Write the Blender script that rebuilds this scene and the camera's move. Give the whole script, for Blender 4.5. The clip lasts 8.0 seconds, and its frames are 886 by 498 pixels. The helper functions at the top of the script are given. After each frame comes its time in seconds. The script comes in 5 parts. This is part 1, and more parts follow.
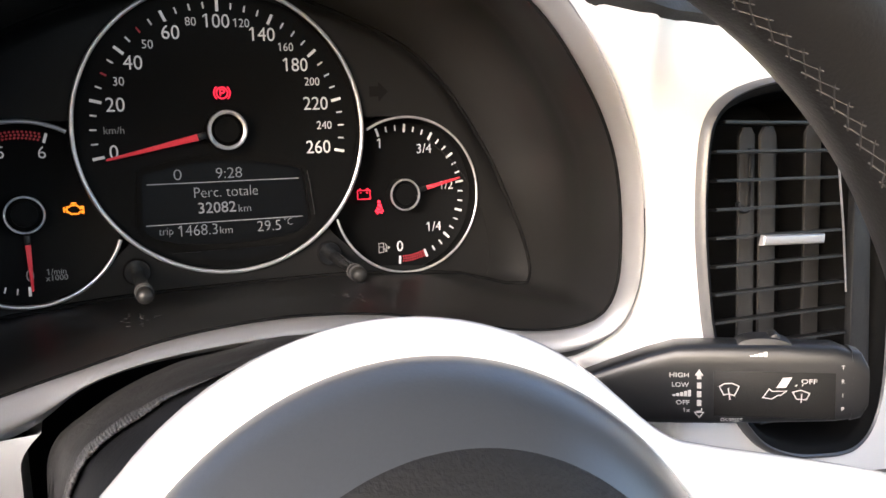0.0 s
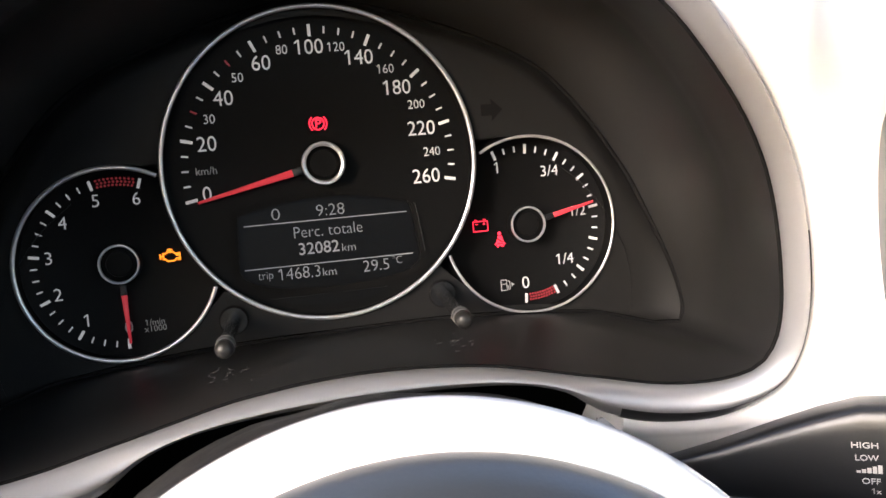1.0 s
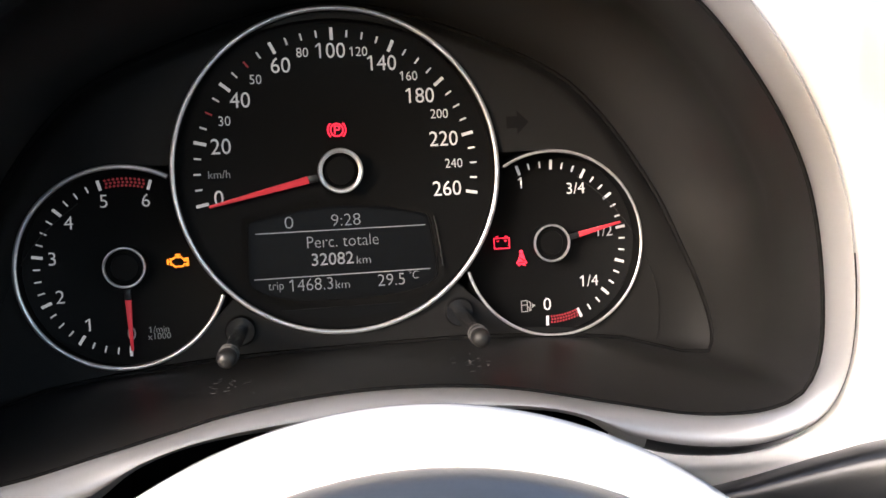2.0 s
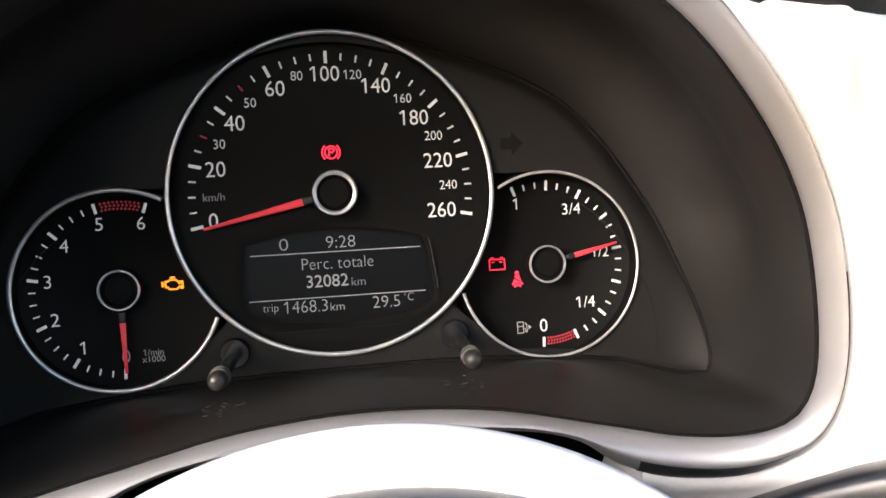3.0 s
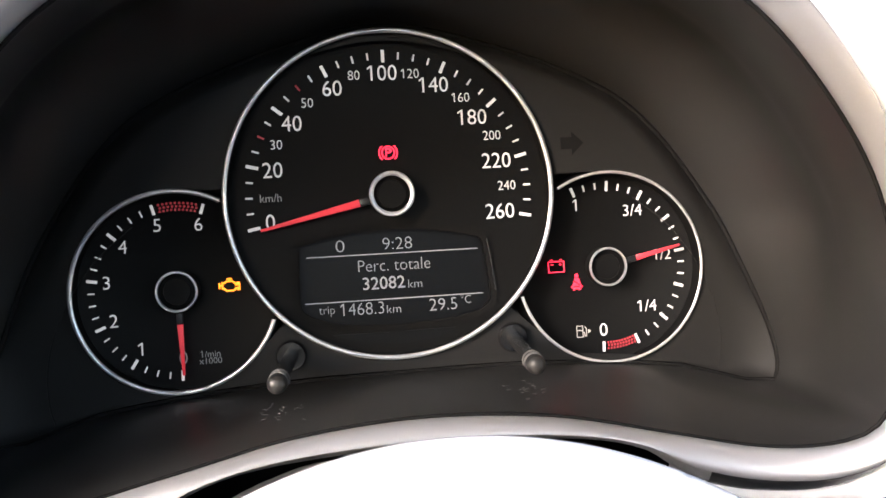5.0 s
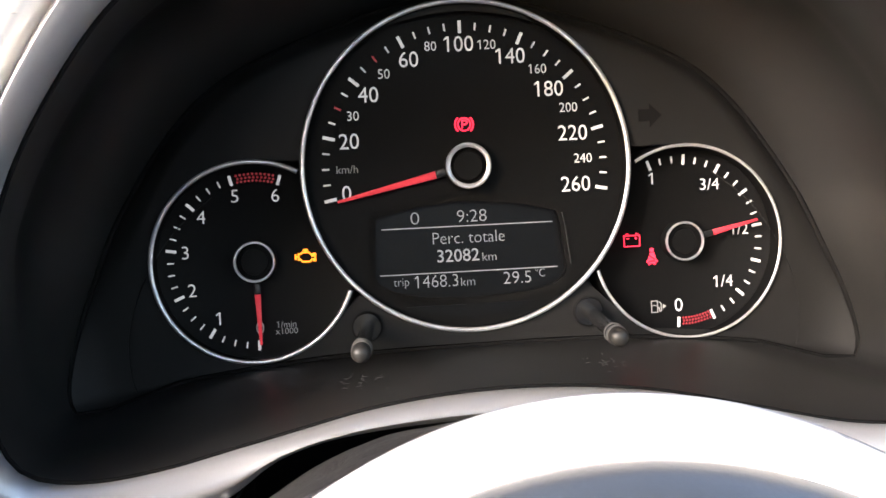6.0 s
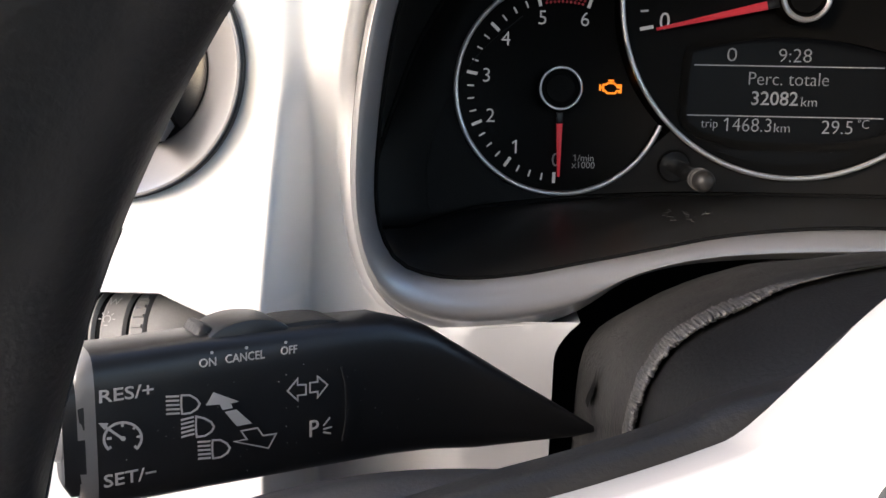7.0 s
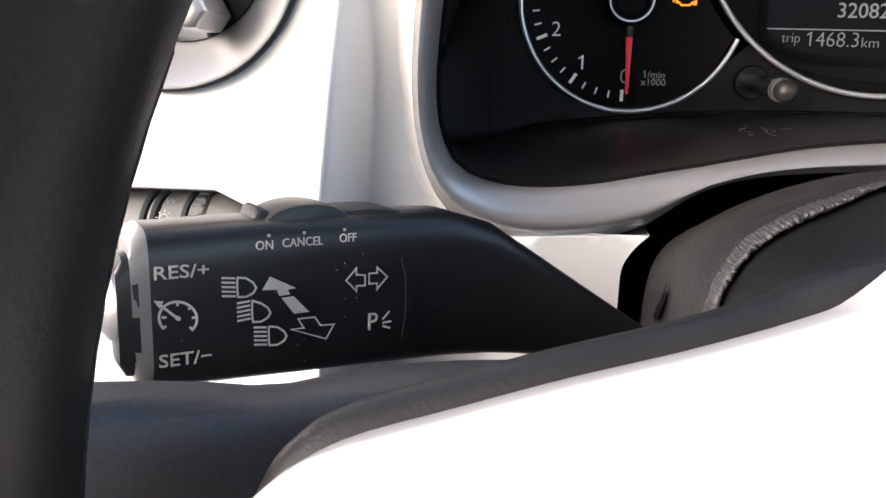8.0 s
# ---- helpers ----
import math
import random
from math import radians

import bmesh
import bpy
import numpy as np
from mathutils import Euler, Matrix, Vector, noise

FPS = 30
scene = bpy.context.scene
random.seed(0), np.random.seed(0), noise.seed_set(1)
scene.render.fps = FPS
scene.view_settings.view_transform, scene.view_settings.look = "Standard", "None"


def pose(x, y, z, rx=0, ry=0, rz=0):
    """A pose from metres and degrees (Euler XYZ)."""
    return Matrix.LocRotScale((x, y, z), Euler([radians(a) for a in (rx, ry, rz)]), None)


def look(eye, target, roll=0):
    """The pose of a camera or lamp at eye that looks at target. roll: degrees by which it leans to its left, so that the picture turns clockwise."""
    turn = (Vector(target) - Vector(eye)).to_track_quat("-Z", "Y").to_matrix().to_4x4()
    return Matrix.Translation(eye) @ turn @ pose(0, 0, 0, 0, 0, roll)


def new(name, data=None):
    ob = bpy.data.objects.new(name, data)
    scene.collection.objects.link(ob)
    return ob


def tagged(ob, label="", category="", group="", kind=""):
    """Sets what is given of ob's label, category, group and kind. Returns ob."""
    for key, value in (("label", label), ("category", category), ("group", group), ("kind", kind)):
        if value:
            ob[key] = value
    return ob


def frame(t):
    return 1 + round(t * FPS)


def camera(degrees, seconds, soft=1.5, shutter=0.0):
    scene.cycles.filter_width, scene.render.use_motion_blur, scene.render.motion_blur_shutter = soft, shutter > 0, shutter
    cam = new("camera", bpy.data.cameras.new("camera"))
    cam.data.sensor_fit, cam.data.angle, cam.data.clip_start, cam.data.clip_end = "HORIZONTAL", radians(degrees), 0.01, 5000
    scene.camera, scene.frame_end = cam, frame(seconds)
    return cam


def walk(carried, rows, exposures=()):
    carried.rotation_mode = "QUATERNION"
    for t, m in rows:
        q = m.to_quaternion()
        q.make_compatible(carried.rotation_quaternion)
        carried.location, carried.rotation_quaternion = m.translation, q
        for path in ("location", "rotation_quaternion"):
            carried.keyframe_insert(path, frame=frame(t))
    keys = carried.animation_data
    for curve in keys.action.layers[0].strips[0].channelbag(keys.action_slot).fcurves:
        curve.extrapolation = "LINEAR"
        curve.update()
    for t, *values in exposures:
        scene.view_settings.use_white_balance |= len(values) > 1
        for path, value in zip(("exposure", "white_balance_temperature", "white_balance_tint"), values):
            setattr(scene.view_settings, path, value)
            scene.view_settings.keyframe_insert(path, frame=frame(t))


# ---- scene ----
EXPOSURE = 3.2
cam = camera(55.68, 8.0)
PATH = [
    (0, (-0.06347, -0.33727, 0.92462), (0.35682, 0.56085, 0.79527), -2.103),
    (0.2, (-0.03735, -0.33243, 0.92408), (0.29807, 0.60324, 0.81448), -2.762),
    (0.4, (-0.02846, -0.32769, 0.92534), (0.25723, 0.62441, 0.81634), -3.736),
    (0.5, (-0.02615, -0.32363, 0.92377), (0.24059, 0.63441, 0.81889), -4.042),
    (1, (-0.02168, -0.30717, 0.92211), (0.18322, 0.66886, 0.83797), -5.509),
    (1.5, (-0.01910, -0.28761, 0.91515), (0.18330, 0.68939, 0.84805), -4.783),
    (2, (-0.01853, -0.29446, 0.91526), (0.16446, 0.68766, 0.87101), -3.508),
    (3.3, (-0.01217, -0.29543, 0.91387), (0.15765, 0.68996, 0.90084), -3.825),
    (3.5, (-0.01516, -0.29591, 0.91492), (0.15438, 0.68950, 0.90011), -3.613),
    (4, (-0.01819, -0.29465, 0.91460), (0.13927, 0.69281, 0.90309), -3.451),
    (5.5, (-0.01947, -0.28661, 0.91492), (0.09801, 0.70638, 0.90221), -3.757),
    (6, (-0.03329, -0.28609, 0.91201), (0.05403, 0.70968, 0.88327), -3.312),
    (6.2, (-0.04229, -0.28654, 0.91017), (0.00783, 0.71133, 0.86827), -2.757),
    (6.5, (-0.07025, -0.28453, 0.90235), (-0.04892, 0.71309, 0.83688), -1.456),
    (6.8, (-0.08794, -0.28053, 0.89603), (-0.11241, 0.71272, 0.78261), -0.193),
    (7, (-0.09642, -0.27390, 0.89029), (-0.13871, 0.71499, 0.74778), 0.815),
    (7.2, (-0.10011, -0.26908, 0.88040), (-0.14943, 0.71800, 0.72793), 0.674),
    (7.5, (-0.09969, -0.26684, 0.87958), (-0.18348, 0.71213, 0.69360), 1.249),
    (8, (-0.09857, -0.26843, 0.87833), (-0.20236, 0.70642, 0.68112), 1.173),
]
walk(cam, [(t, look(eye, target, roll)) for t, eye, target, roll in PATH], exposures=[(0.0, EXPOSURE - 0.45, 6250, 15), (0.5, EXPOSURE - 0.42, 6250, 15), (1.0, EXPOSURE - 0.37, 6250, 15), (2.0, EXPOSURE - 0.33, 6250, 15), (3.5, EXPOSURE - 0.24, 6250, 15), (4.0, EXPOSURE - 0.2, 6250, 15), (5.5, EXPOSURE + 0.32, 6250, 15), (6.0, EXPOSURE + 0.22, 6250, 15), (6.5, EXPOSURE - 0.55, 6250, 15), (7.0, EXPOSURE - 0.88, 6250, 15), (7.5, EXPOSURE - 0.65, 6250, 15), (8.0, EXPOSURE - 0.45, 6250, 15)])

# ---- light ----
SUN_ELEVATION, SUN_TURN = 18.0, 231.0
world = bpy.data.worlds.new("daylight")
scene.world = world
world.use_nodes = True
sky = world.node_tree.nodes.new("ShaderNodeTexSky")
sky.sky_type, sky.sun_disc = "NISHITA", False
sky.sun_elevation, sky.sun_rotation = radians(SUN_ELEVATION), radians(SUN_TURN)
sky.air_density, sky.dust_density, sky.ozone_density = 1.0, 2.4, 1.3
background = world.node_tree.nodes["Background"]
background.inputs["Strength"].default_value = 0.14
world.node_tree.links.new(sky.outputs["Color"], background.inputs["Color"])
sun = new("sun", bpy.data.lights.new("sun", "SUN"))
sun.data.energy, sun.data.angle, sun.data.color = 0.5, radians(18.0), (1.0, 0.965, 0.985)
sun_from = Vector((math.sin(radians(SUN_TURN)) * math.cos(radians(SUN_ELEVATION)), math.cos(radians(SUN_TURN)) * math.cos(radians(SUN_ELEVATION)), math.sin(radians(SUN_ELEVATION))))
sun.matrix_world = look(tuple(sun_from * 4), (0, 0, 0))


# ---- materials ----
def material(name, colour, rough=0.5, metal=0.0, grain=0.0, grain_size=0.002, stain=0.0, stain_size=0.05, bump=0.0, coat=0.0, specular=0.5, emit=None, glow=0.0, stretch=(1, 1, 1)):
    """A node material: base colour broken up by grain and stains, fine relief, gloss that varies with the stains."""
    m = bpy.data.materials.new(name)
    m.use_nodes = True
    nodes, links = m.node_tree.nodes, m.node_tree.links
    shade = nodes["Principled BSDF"]
    shade.inputs["Base Color"].default_value = (*colour, 1)
    shade.inputs["Roughness"].default_value = rough
    shade.inputs["Metallic"].default_value = metal
    shade.inputs["Coat Weight"].default_value = coat
    shade.inputs["Coat Roughness"].default_value = 0.05
    shade.inputs["Specular IOR Level"].default_value = specular
    if emit:
        shade.inputs["Emission Color"].default_value = (*emit, 1)
        shade.inputs["Emission Strength"].default_value = glow
    if not (grain or stain or bump):
        return m
    where = nodes.new("ShaderNodeTexCoord")
    scale = nodes.new("ShaderNodeMapping")
    scale.inputs["Scale"].default_value = stretch
    links.new(where.outputs["Object"], scale.inputs["Vector"])
    fine = nodes.new("ShaderNodeTexNoise")
    fine.inputs["Scale"].default_value, fine.inputs["Detail"].default_value = 1 / grain_size, 4
    wide = nodes.new("ShaderNodeTexNoise")
    wide.inputs["Scale"].default_value, wide.inputs["Detail"].default_value = 1 / stain_size, 6
    links.new(scale.outputs["Vector"], fine.inputs["Vector"])
    links.new(scale.outputs["Vector"], wide.inputs["Vector"])
    tone = nodes.new("ShaderNodeMath")
    tone.operation = "MULTIPLY_ADD"
    tone.inputs[1].default_value, tone.inputs[2].default_value = 2 * grain, 1 - grain
    links.new(fine.outputs["Fac"], tone.inputs[0])
    tone_wide = nodes.new("ShaderNodeMath")
    tone_wide.operation = "MULTIPLY_ADD"
    tone_wide.inputs[1].default_value, tone_wide.inputs[2].default_value = 2 * stain, 1 - stain
    links.new(wide.outputs["Fac"], tone_wide.inputs[0])
    both = nodes.new("ShaderNodeMath")
    both.operation = "MULTIPLY"
    links.new(tone.outputs[0], both.inputs[0])
    links.new(tone_wide.outputs[0], both.inputs[1])
    mix = nodes.new("ShaderNodeVectorMath")
    mix.operation = "SCALE"
    mix.inputs[0].default_value = colour
    links.new(both.outputs[0], mix.inputs["Scale"])
    links.new(mix.outputs["Vector"], shade.inputs["Base Color"])
    gloss = nodes.new("ShaderNodeMath")
    gloss.operation = "MULTIPLY"
    gloss.inputs[1].default_value = rough
    links.new(tone_wide.outputs[0], gloss.inputs[0])
    links.new(gloss.outputs[0], shade.inputs["Roughness"])
    if bump:
        relief = nodes.new("ShaderNodeBump")
        relief.inputs["Strength"].default_value, relief.inputs["Distance"].default_value = bump, grain_size * 0.3
        links.new(fine.outputs["Fac"], relief.inputs["Height"])
        links.new(relief.outputs["Normal"], shade.inputs["Normal"])
    return m


WHITE_PAINT = material("white_gloss_paint", (0.79, 0.79, 0.79), 0.22, coat=0.6, grain=0.01, stain=0.03)
SILVER = material("satin_silver", (0.41, 0.41, 0.42), 0.38, metal=0.7, grain=0.03, grain_size=0.0006, stain=0.05, stain_size=0.03)
LIP_SHADE = material("painted_lip_shade", (0.011, 0.0113, 0.012), 0.38, grain=0.08, grain_size=0.0006, stain=0.12, stain_size=0.02)
CHROME = material("bright_ring", (0.68, 0.67, 0.68), 0.30, metal=0.75, stain=0.04, stain_size=0.01)
PIN = material("dark_pin_plastic", (0.009, 0.009, 0.0094), 0.24, grain=0.1, grain_size=0.0006, stain=0.1, stain_size=0.01)
PIN_TIP = material("grey_pin_tip", (0.019, 0.0185, 0.018), 0.40, grain=0.15, grain_size=0.0005, stain=0.15, stain_size=0.004, specular=0.4)
WELL = material("charcoal_hood_plastic", (0.0120, 0.0119, 0.0119), 0.37, grain=0.12, grain_size=0.0007, stain=0.08, stain_size=0.03, bump=0.14, specular=0.9)
FACE = material("black_faceplate", (0.0108, 0.0107, 0.0106), 0.5, grain=0.14, grain_size=0.0006, stain=0.12, stain_size=0.03, bump=0.2, specular=0.16)
DIAL = material("black_dial", (0.0044, 0.0044, 0.0045), 0.5, grain=0.1, grain_size=0.0005, stain=0.08, stain_size=0.02, specular=0.08)
PRINT = material("lit_white_print", (0.60, 0.59, 0.58), 0.5, emit=(1.0, 0.97, 0.93), glow=0.033)
PRINT_DIM = material("dim_white_print", (0.35, 0.34, 0.33), 0.5, emit=(1.0, 0.97, 0.93), glow=0.004)
PRINT_RED = material("red_print", (0.35, 0.03, 0.04), 0.5, emit=(1.0, 0.08, 0.10), glow=0.012)
NEEDLE = material("red_needle", (0.55, 0.030, 0.045), 0.4, emit=(1.0, 0.055, 0.075), glow=0.032)
LAMP_RED = material("red_tell_tale", (0.5, 0.02, 0.03), 0.5, emit=(1.0, 0.02, 0.05), glow=0.30)
LAMP_AMBER = material("amber_tell_tale", (0.6, 0.2, 0.02), 0.5, emit=(1.0, 0.24, 0.01), glow=0.28)
LCD = material("dark_lcd_glass", (0.0035, 0.0035, 0.0036), 0.3, stain=0.15, stain_size=0.02, specular=0.10, emit=(0.93, 0.96, 1.0), glow=0.0006)
LCD_TEXT = material("lcd_segments", (0.22, 0.22, 0.22), 0.5, emit=(0.95, 0.97, 1.0), glow=0.022)
BLACK_PLASTIC = material("black_stalk_plastic", (0.010, 0.0107, 0.012), 0.36, grain=0.12, grain_size=0.0006, stain=0.12, stain_size=0.02, bump=0.12)
SOFT_BLACK = material("soft_touch_black", (0.0085, 0.0089, 0.0096), 0.55, grain=0.3, grain_size=0.0009, stain=0.25, stain_size=0.02, bump=0.5)
GREY_PLASTIC = material("grey_plastic", (0.055, 0.054, 0.053), 0.42, grain=0.1, grain_size=0.0006, stain=0.1, stain_size=0.02, bump=0.15)
PAD = material("smooth_airbag_pad", (0.034, 0.039, 0.046), 0.30, grain=0.08, grain_size=0.0007, stain=0.08, stain_size=0.03, bump=0.10, specular=0.6)
PAD_GRAIN = material("grained_airbag_pad", (0.009, 0.009, 0.0095), 0.6, grain=0.3, grain_size=0.0014, stain=0.12, stain_size=0.03, bump=0.9, specular=0.3)
LEATHER = material("black_leather", (0.0075, 0.0073, 0.0073), 0.5, grain=0.25, grain_size=0.0010, stain=0.2, stain_size=0.03, bump=0.4, specular=0.4)
SPOKE_SKIN = material("grained_spoke_skin", (0.072, 0.066, 0.062), 0.45, grain=0.3, grain_size=0.0007, stain=0.15, stain_size=0.02, bump=0.35, specular=0.5)
THREAD = material("grey_thread", (0.020, 0.0185, 0.0185), 0.8, grain=0.3, grain_size=0.0005)
BOOT = material("grained_boot", (0.024, 0.0235, 0.0230), 0.5, grain=0.35, grain_size=0.0011, stain=0.45, stain_size=0.012, bump=0.8, specular=0.4)
FUZZ = material("worn_fibre_edge", (0.075, 0.073, 0.073), 0.38, grain=0.6, grain_size=0.0009, stain=0.4, stain_size=0.006, bump=1.0, stretch=(1, 1, 1))
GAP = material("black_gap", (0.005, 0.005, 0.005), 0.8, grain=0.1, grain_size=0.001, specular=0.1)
DARK_LID = material("dark_upper_dash", (0.022, 0.023, 0.023), 0.65, grain=0.2, grain_size=0.0012, stain=0.1, bump=0.5)
LINING = material("grey_cabin_lining", (0.50, 0.49, 0.48), 0.8, grain=0.1, grain_size=0.003, stain=0.1, stain_size=0.2, bump=0.3)
CARPET = material("dark_carpet", (0.05, 0.05, 0.05), 0.95, grain=0.4, grain_size=0.004, stain=0.2, stain_size=0.2, bump=0.8)


# ---- shape helpers ----
def part(name, bm, mat, parent=None, label="", sharp=40):
    """Links a bmesh as one mesh object, under a thing or a part where one is given."""
    bmesh.ops.recalc_face_normals(bm, faces=bm.faces)
    me = bpy.data.meshes.new(name)
    bm.to_mesh(me)
    bm.free()
    me.materials.append(mat)
    me.shade_smooth()
    me.set_sharp_from_angle(angle=radians(sharp))
    ob = new(name, me)
    if parent:
        ob.parent = parent
        ob.matrix_parent_inverse = Matrix.Translation(parent.location).inverted()
    return tagged(ob, label)


def shared(name, me, m, parent):
    """One more piece on a mesh that is already made, at the pose m."""
    ob = new(name, me)
    ob.parent = parent
    ob.matrix_parent_inverse = Matrix.Translation(parent.location).inverted()
    ob.matrix_basis = m
    return ob


def thing(name, base, label, category, group="", kind=""):
    ob = new(name)
    ob.location = base
    ob.empty_display_size = 0.02
    return tagged(ob, label, category, group, kind)


def loft(rows, close_rows=False, close_cols=False, cap=False):
    """A skin over rows of points; every row has the same count."""
    bm = bmesh.new()
    grid = [[bm.verts.new(p) for p in row] for row in rows]
    n, k = len(grid), len(grid[0])
    for i in range(n if close_rows else n - 1):
        for j in range(k if close_cols else k - 1):
            a, b = grid[i], grid[(i + 1) % n]
            bm.faces.new((a[j], a[(j + 1) % k], b[(j + 1) % k], b[j]))
    if cap:
        bm.faces.new(grid[0])
        bm.faces.new(grid[-1])
    return bm


def spline(ctrl, per=6, closed=False):
    """Catmull-Rom through the control points."""
    c = [Vector(p) for p in ctrl]
    n = len(c)
    out = []
    for i in range(n if closed else n - 1):
        p0, p1 = c[i - 1] if closed or i else c[0] * 2 - c[1], c[i]
        p2 = c[(i + 1) % n]
        p3 = c[(i + 2) % n] if closed or i + 2 < n else c[-1] * 2 - c[-2]
        for j in range(per):
            t = j / per
            out.append(0.5 * (2 * p1 + (p2 - p0) * t + (2 * p0 - 5 * p1 + 4 * p2 - p3) * t * t + (3 * p1 - p0 - 3 * p2 + p3) * t ** 3))
    return out if closed else out + [c[-1]]


def mirrored(half, x0):
    """A closed outline from its half at x >= 0, which begins and ends on the middle line."""
    right = [Vector((x0 + p[0], *p[1:])) for p in half]
    return right + [Vector((2 * x0 - p.x, *p[1:])) for p in reversed(right[1:-1])]


def resample(pts, n, closed=True):
    """n points at even steps along a polyline."""
    ring = pts + [pts[0]] if closed else pts
    far = [0.0]
    for a, b in zip(ring, ring[1:]):
        far.append(far[-1] + (b - a).length)
    out, i = [], 0
    for k in range(n):
        d = far[-1] * k / (n if closed else n - 1)
        while i < len(ring) - 2 and far[i + 1] < d:
            i += 1
        out.append(ring[i].lerp(ring[i + 1], (d - far[i]) / max(far[i + 1] - far[i], 1e-9)))
    return out


def tube(path, r, sides=10, closed=False, squash=1.0):
    """A round bar along a path; r may be a number or a function of the run 0..1."""
    rows, n = [], len(path)
    up = Vector((0, -1, 0))
    for i, p in enumerate(path):
        a = path[(i - 1) % n] if closed or i else path[0]
        b = path[(i + 1) % n] if closed or i < n - 1 else path[-1]
        d = (b - a).normalized()
        side = d.cross(up)
        side = side.normalized() if side.length > 1e-4 else Vector((1, 0, 0))
        top = side.cross(d).normalized()
        rr = r(i / max(n - 1, 1)) if callable(r) else r
        rows.append([p + side * rr * math.cos(2 * math.pi * k / sides) + top * rr * squash * math.sin(2 * math.pi * k / sides) for k in range(sides)])
    return loft(rows, close_rows=closed, close_cols=True, cap=not closed)


def lathe(profile, m, seg=48, start=0.0, stop=360.0):
    """A turned shape about local z: profile of (radius, height), set at the pose m."""
    full = abs(stop - start) >= 359.9
    count = seg if full else seg + 1
    rows = []
    for i in range(count):
        a = radians(start + (stop - start) * i / seg)
        rows.append([m @ Vector((r * math.cos(a), r * math.sin(a), h)) for r, h in profile])
    bm = loft(rows, close_rows=full)
    bmesh.ops.remove_doubles(bm, verts=bm.verts, dist=1e-6)
    return bm


def prism(outline, m, depth, bevel=0.0, segments=2):
    """A flat outline in local x, y, raised along local z by depth, at the pose m."""
    bm = bmesh.new()
    base = [bm.verts.new((p[0], p[1], 0)) for p in outline]
    face = bm.faces.new(base)
    if face.normal.z < 0:
        face.normal_flip()
    up = bmesh.ops.extrude_face_region(bm, geom=[face])
    top = [v for v in up["geom"] if isinstance(v, bmesh.types.BMVert)]
    bmesh.ops.translate(bm, verts=top, vec=(0, 0, depth))
    if bevel:
        edges = [e for e in bm.edges if all(v in set(top) for v in e.verts)]
        bmesh.ops.bevel(bm, geom=edges, offset=bevel, segments=segments, profile=0.5, affect="EDGES")
    bmesh.ops.transform(bm, matrix=m, verts=bm.verts)
    return bm


def add(bm, other):
    """Joins a second bmesh into the first."""
    me = bpy.data.meshes.new("join")
    other.to_mesh(me)
    other.free()
    bm.from_mesh(me)
    bpy.data.meshes.remove(me)
    return bm


def stroke(points, width, m, depth=0.0002, closed=False):
    """A drawn line of even width through local x, y points, as a thin raised strip."""
    pts = [Vector((p[0], p[1], 0)) for p in points]
    n = len(pts)
    rows = []
    for i, p in enumerate(pts):
        a = pts[(i - 1) % n] if closed or i else p
        b = pts[(i + 1) % n] if closed or i < n - 1 else p
        d0, d1 = (p - a), (b - p)
        d0 = d0.normalized() if d0.length > 1e-9 else d1.normalized()
        d1 = d1.normalized() if d1.length > 1e-9 else d0
        d = (d0 + d1)
        d = d.normalized() if d.length > 1e-6 else d0
        side = Vector((-d.y, d.x, 0)) * (width / 2 / max(0.4, d.dot(d0)))
        rows.append([m @ (p + side), m @ (p + side + Vector((0, 0, depth))), m @ (p - side + Vector((0, 0, depth))), m @ (p - side)])
    return loft(rows, close_rows=closed, close_cols=True, cap=not closed)


def arc_points(cx, cy, r, a0, a1, n=16, ry=None):
    return [(cx + r * math.cos(radians(a0 + (a1 - a0) * i / n)), cy + (ry or r) * math.sin(radians(a0 + (a1 - a0) * i / n))) for i in range(n + 1)]


def writing(name, words, size, m, mat, parent, align="CENTER", width=None, bold=0.0, lean=0.0, condense=1.0):
    """Words in the built-in font as a thin mesh; size is the height of a capital letter."""
    font = bpy.data.curves.new(name, "FONT")
    font.body, font.size, font.align_x, font.align_y = words, size / 0.69, align, "CENTER"
    font.extrude, font.offset, font.shear = 0.00008, bold * size, lean
    font.resolution_u = 3
    rough_ob = bpy.data.objects.new(name, font)
    me = bpy.data.meshes.new_from_object(rough_ob)
    bpy.data.objects.remove(rough_ob)
    bpy.data.curves.remove(font)
    if words.startswith("1"):
        # the built-in one is a bare bar: give it its flag
        left, top = min(v.co.x for v in me.vertices), max(v.co.y for v in me.vertices)
        flag = bmesh.new()
        flag.from_mesh(me)
        add(flag, prism([(left + 0.02 * size, top), (left - 0.22 * size, top - 0.17 * size), (left - 0.22 * size, top - 0.29 * size), (left + 0.02 * size, top - 0.13 * size)], pose(0, 0, -0.00008), 0.00016))
        flag.to_mesh(me)
        flag.free()
    if width:
        xs = [v.co.x for v in me.vertices]
        k = width / (max(xs) - min(xs))
        me.transform(Matrix.Diagonal((k, 1, 1, 1)))
    me.transform(m @ Matrix.Diagonal((condense, 1, 1, 1)))
    weld = bmesh.new()
    weld.from_mesh(me)
    bmesh.ops.remove_doubles(weld, verts=weld.verts, dist=1e-7)
    weld.to_mesh(me)
    weld.free()
    me.name = name
    me.materials.clear()
    me.materials.append(mat)
    ob = new(name, me)
    if parent:
        ob.parent = parent
        ob.matrix_parent_inverse = Matrix.Translation(parent.location).inverted()
    return ob


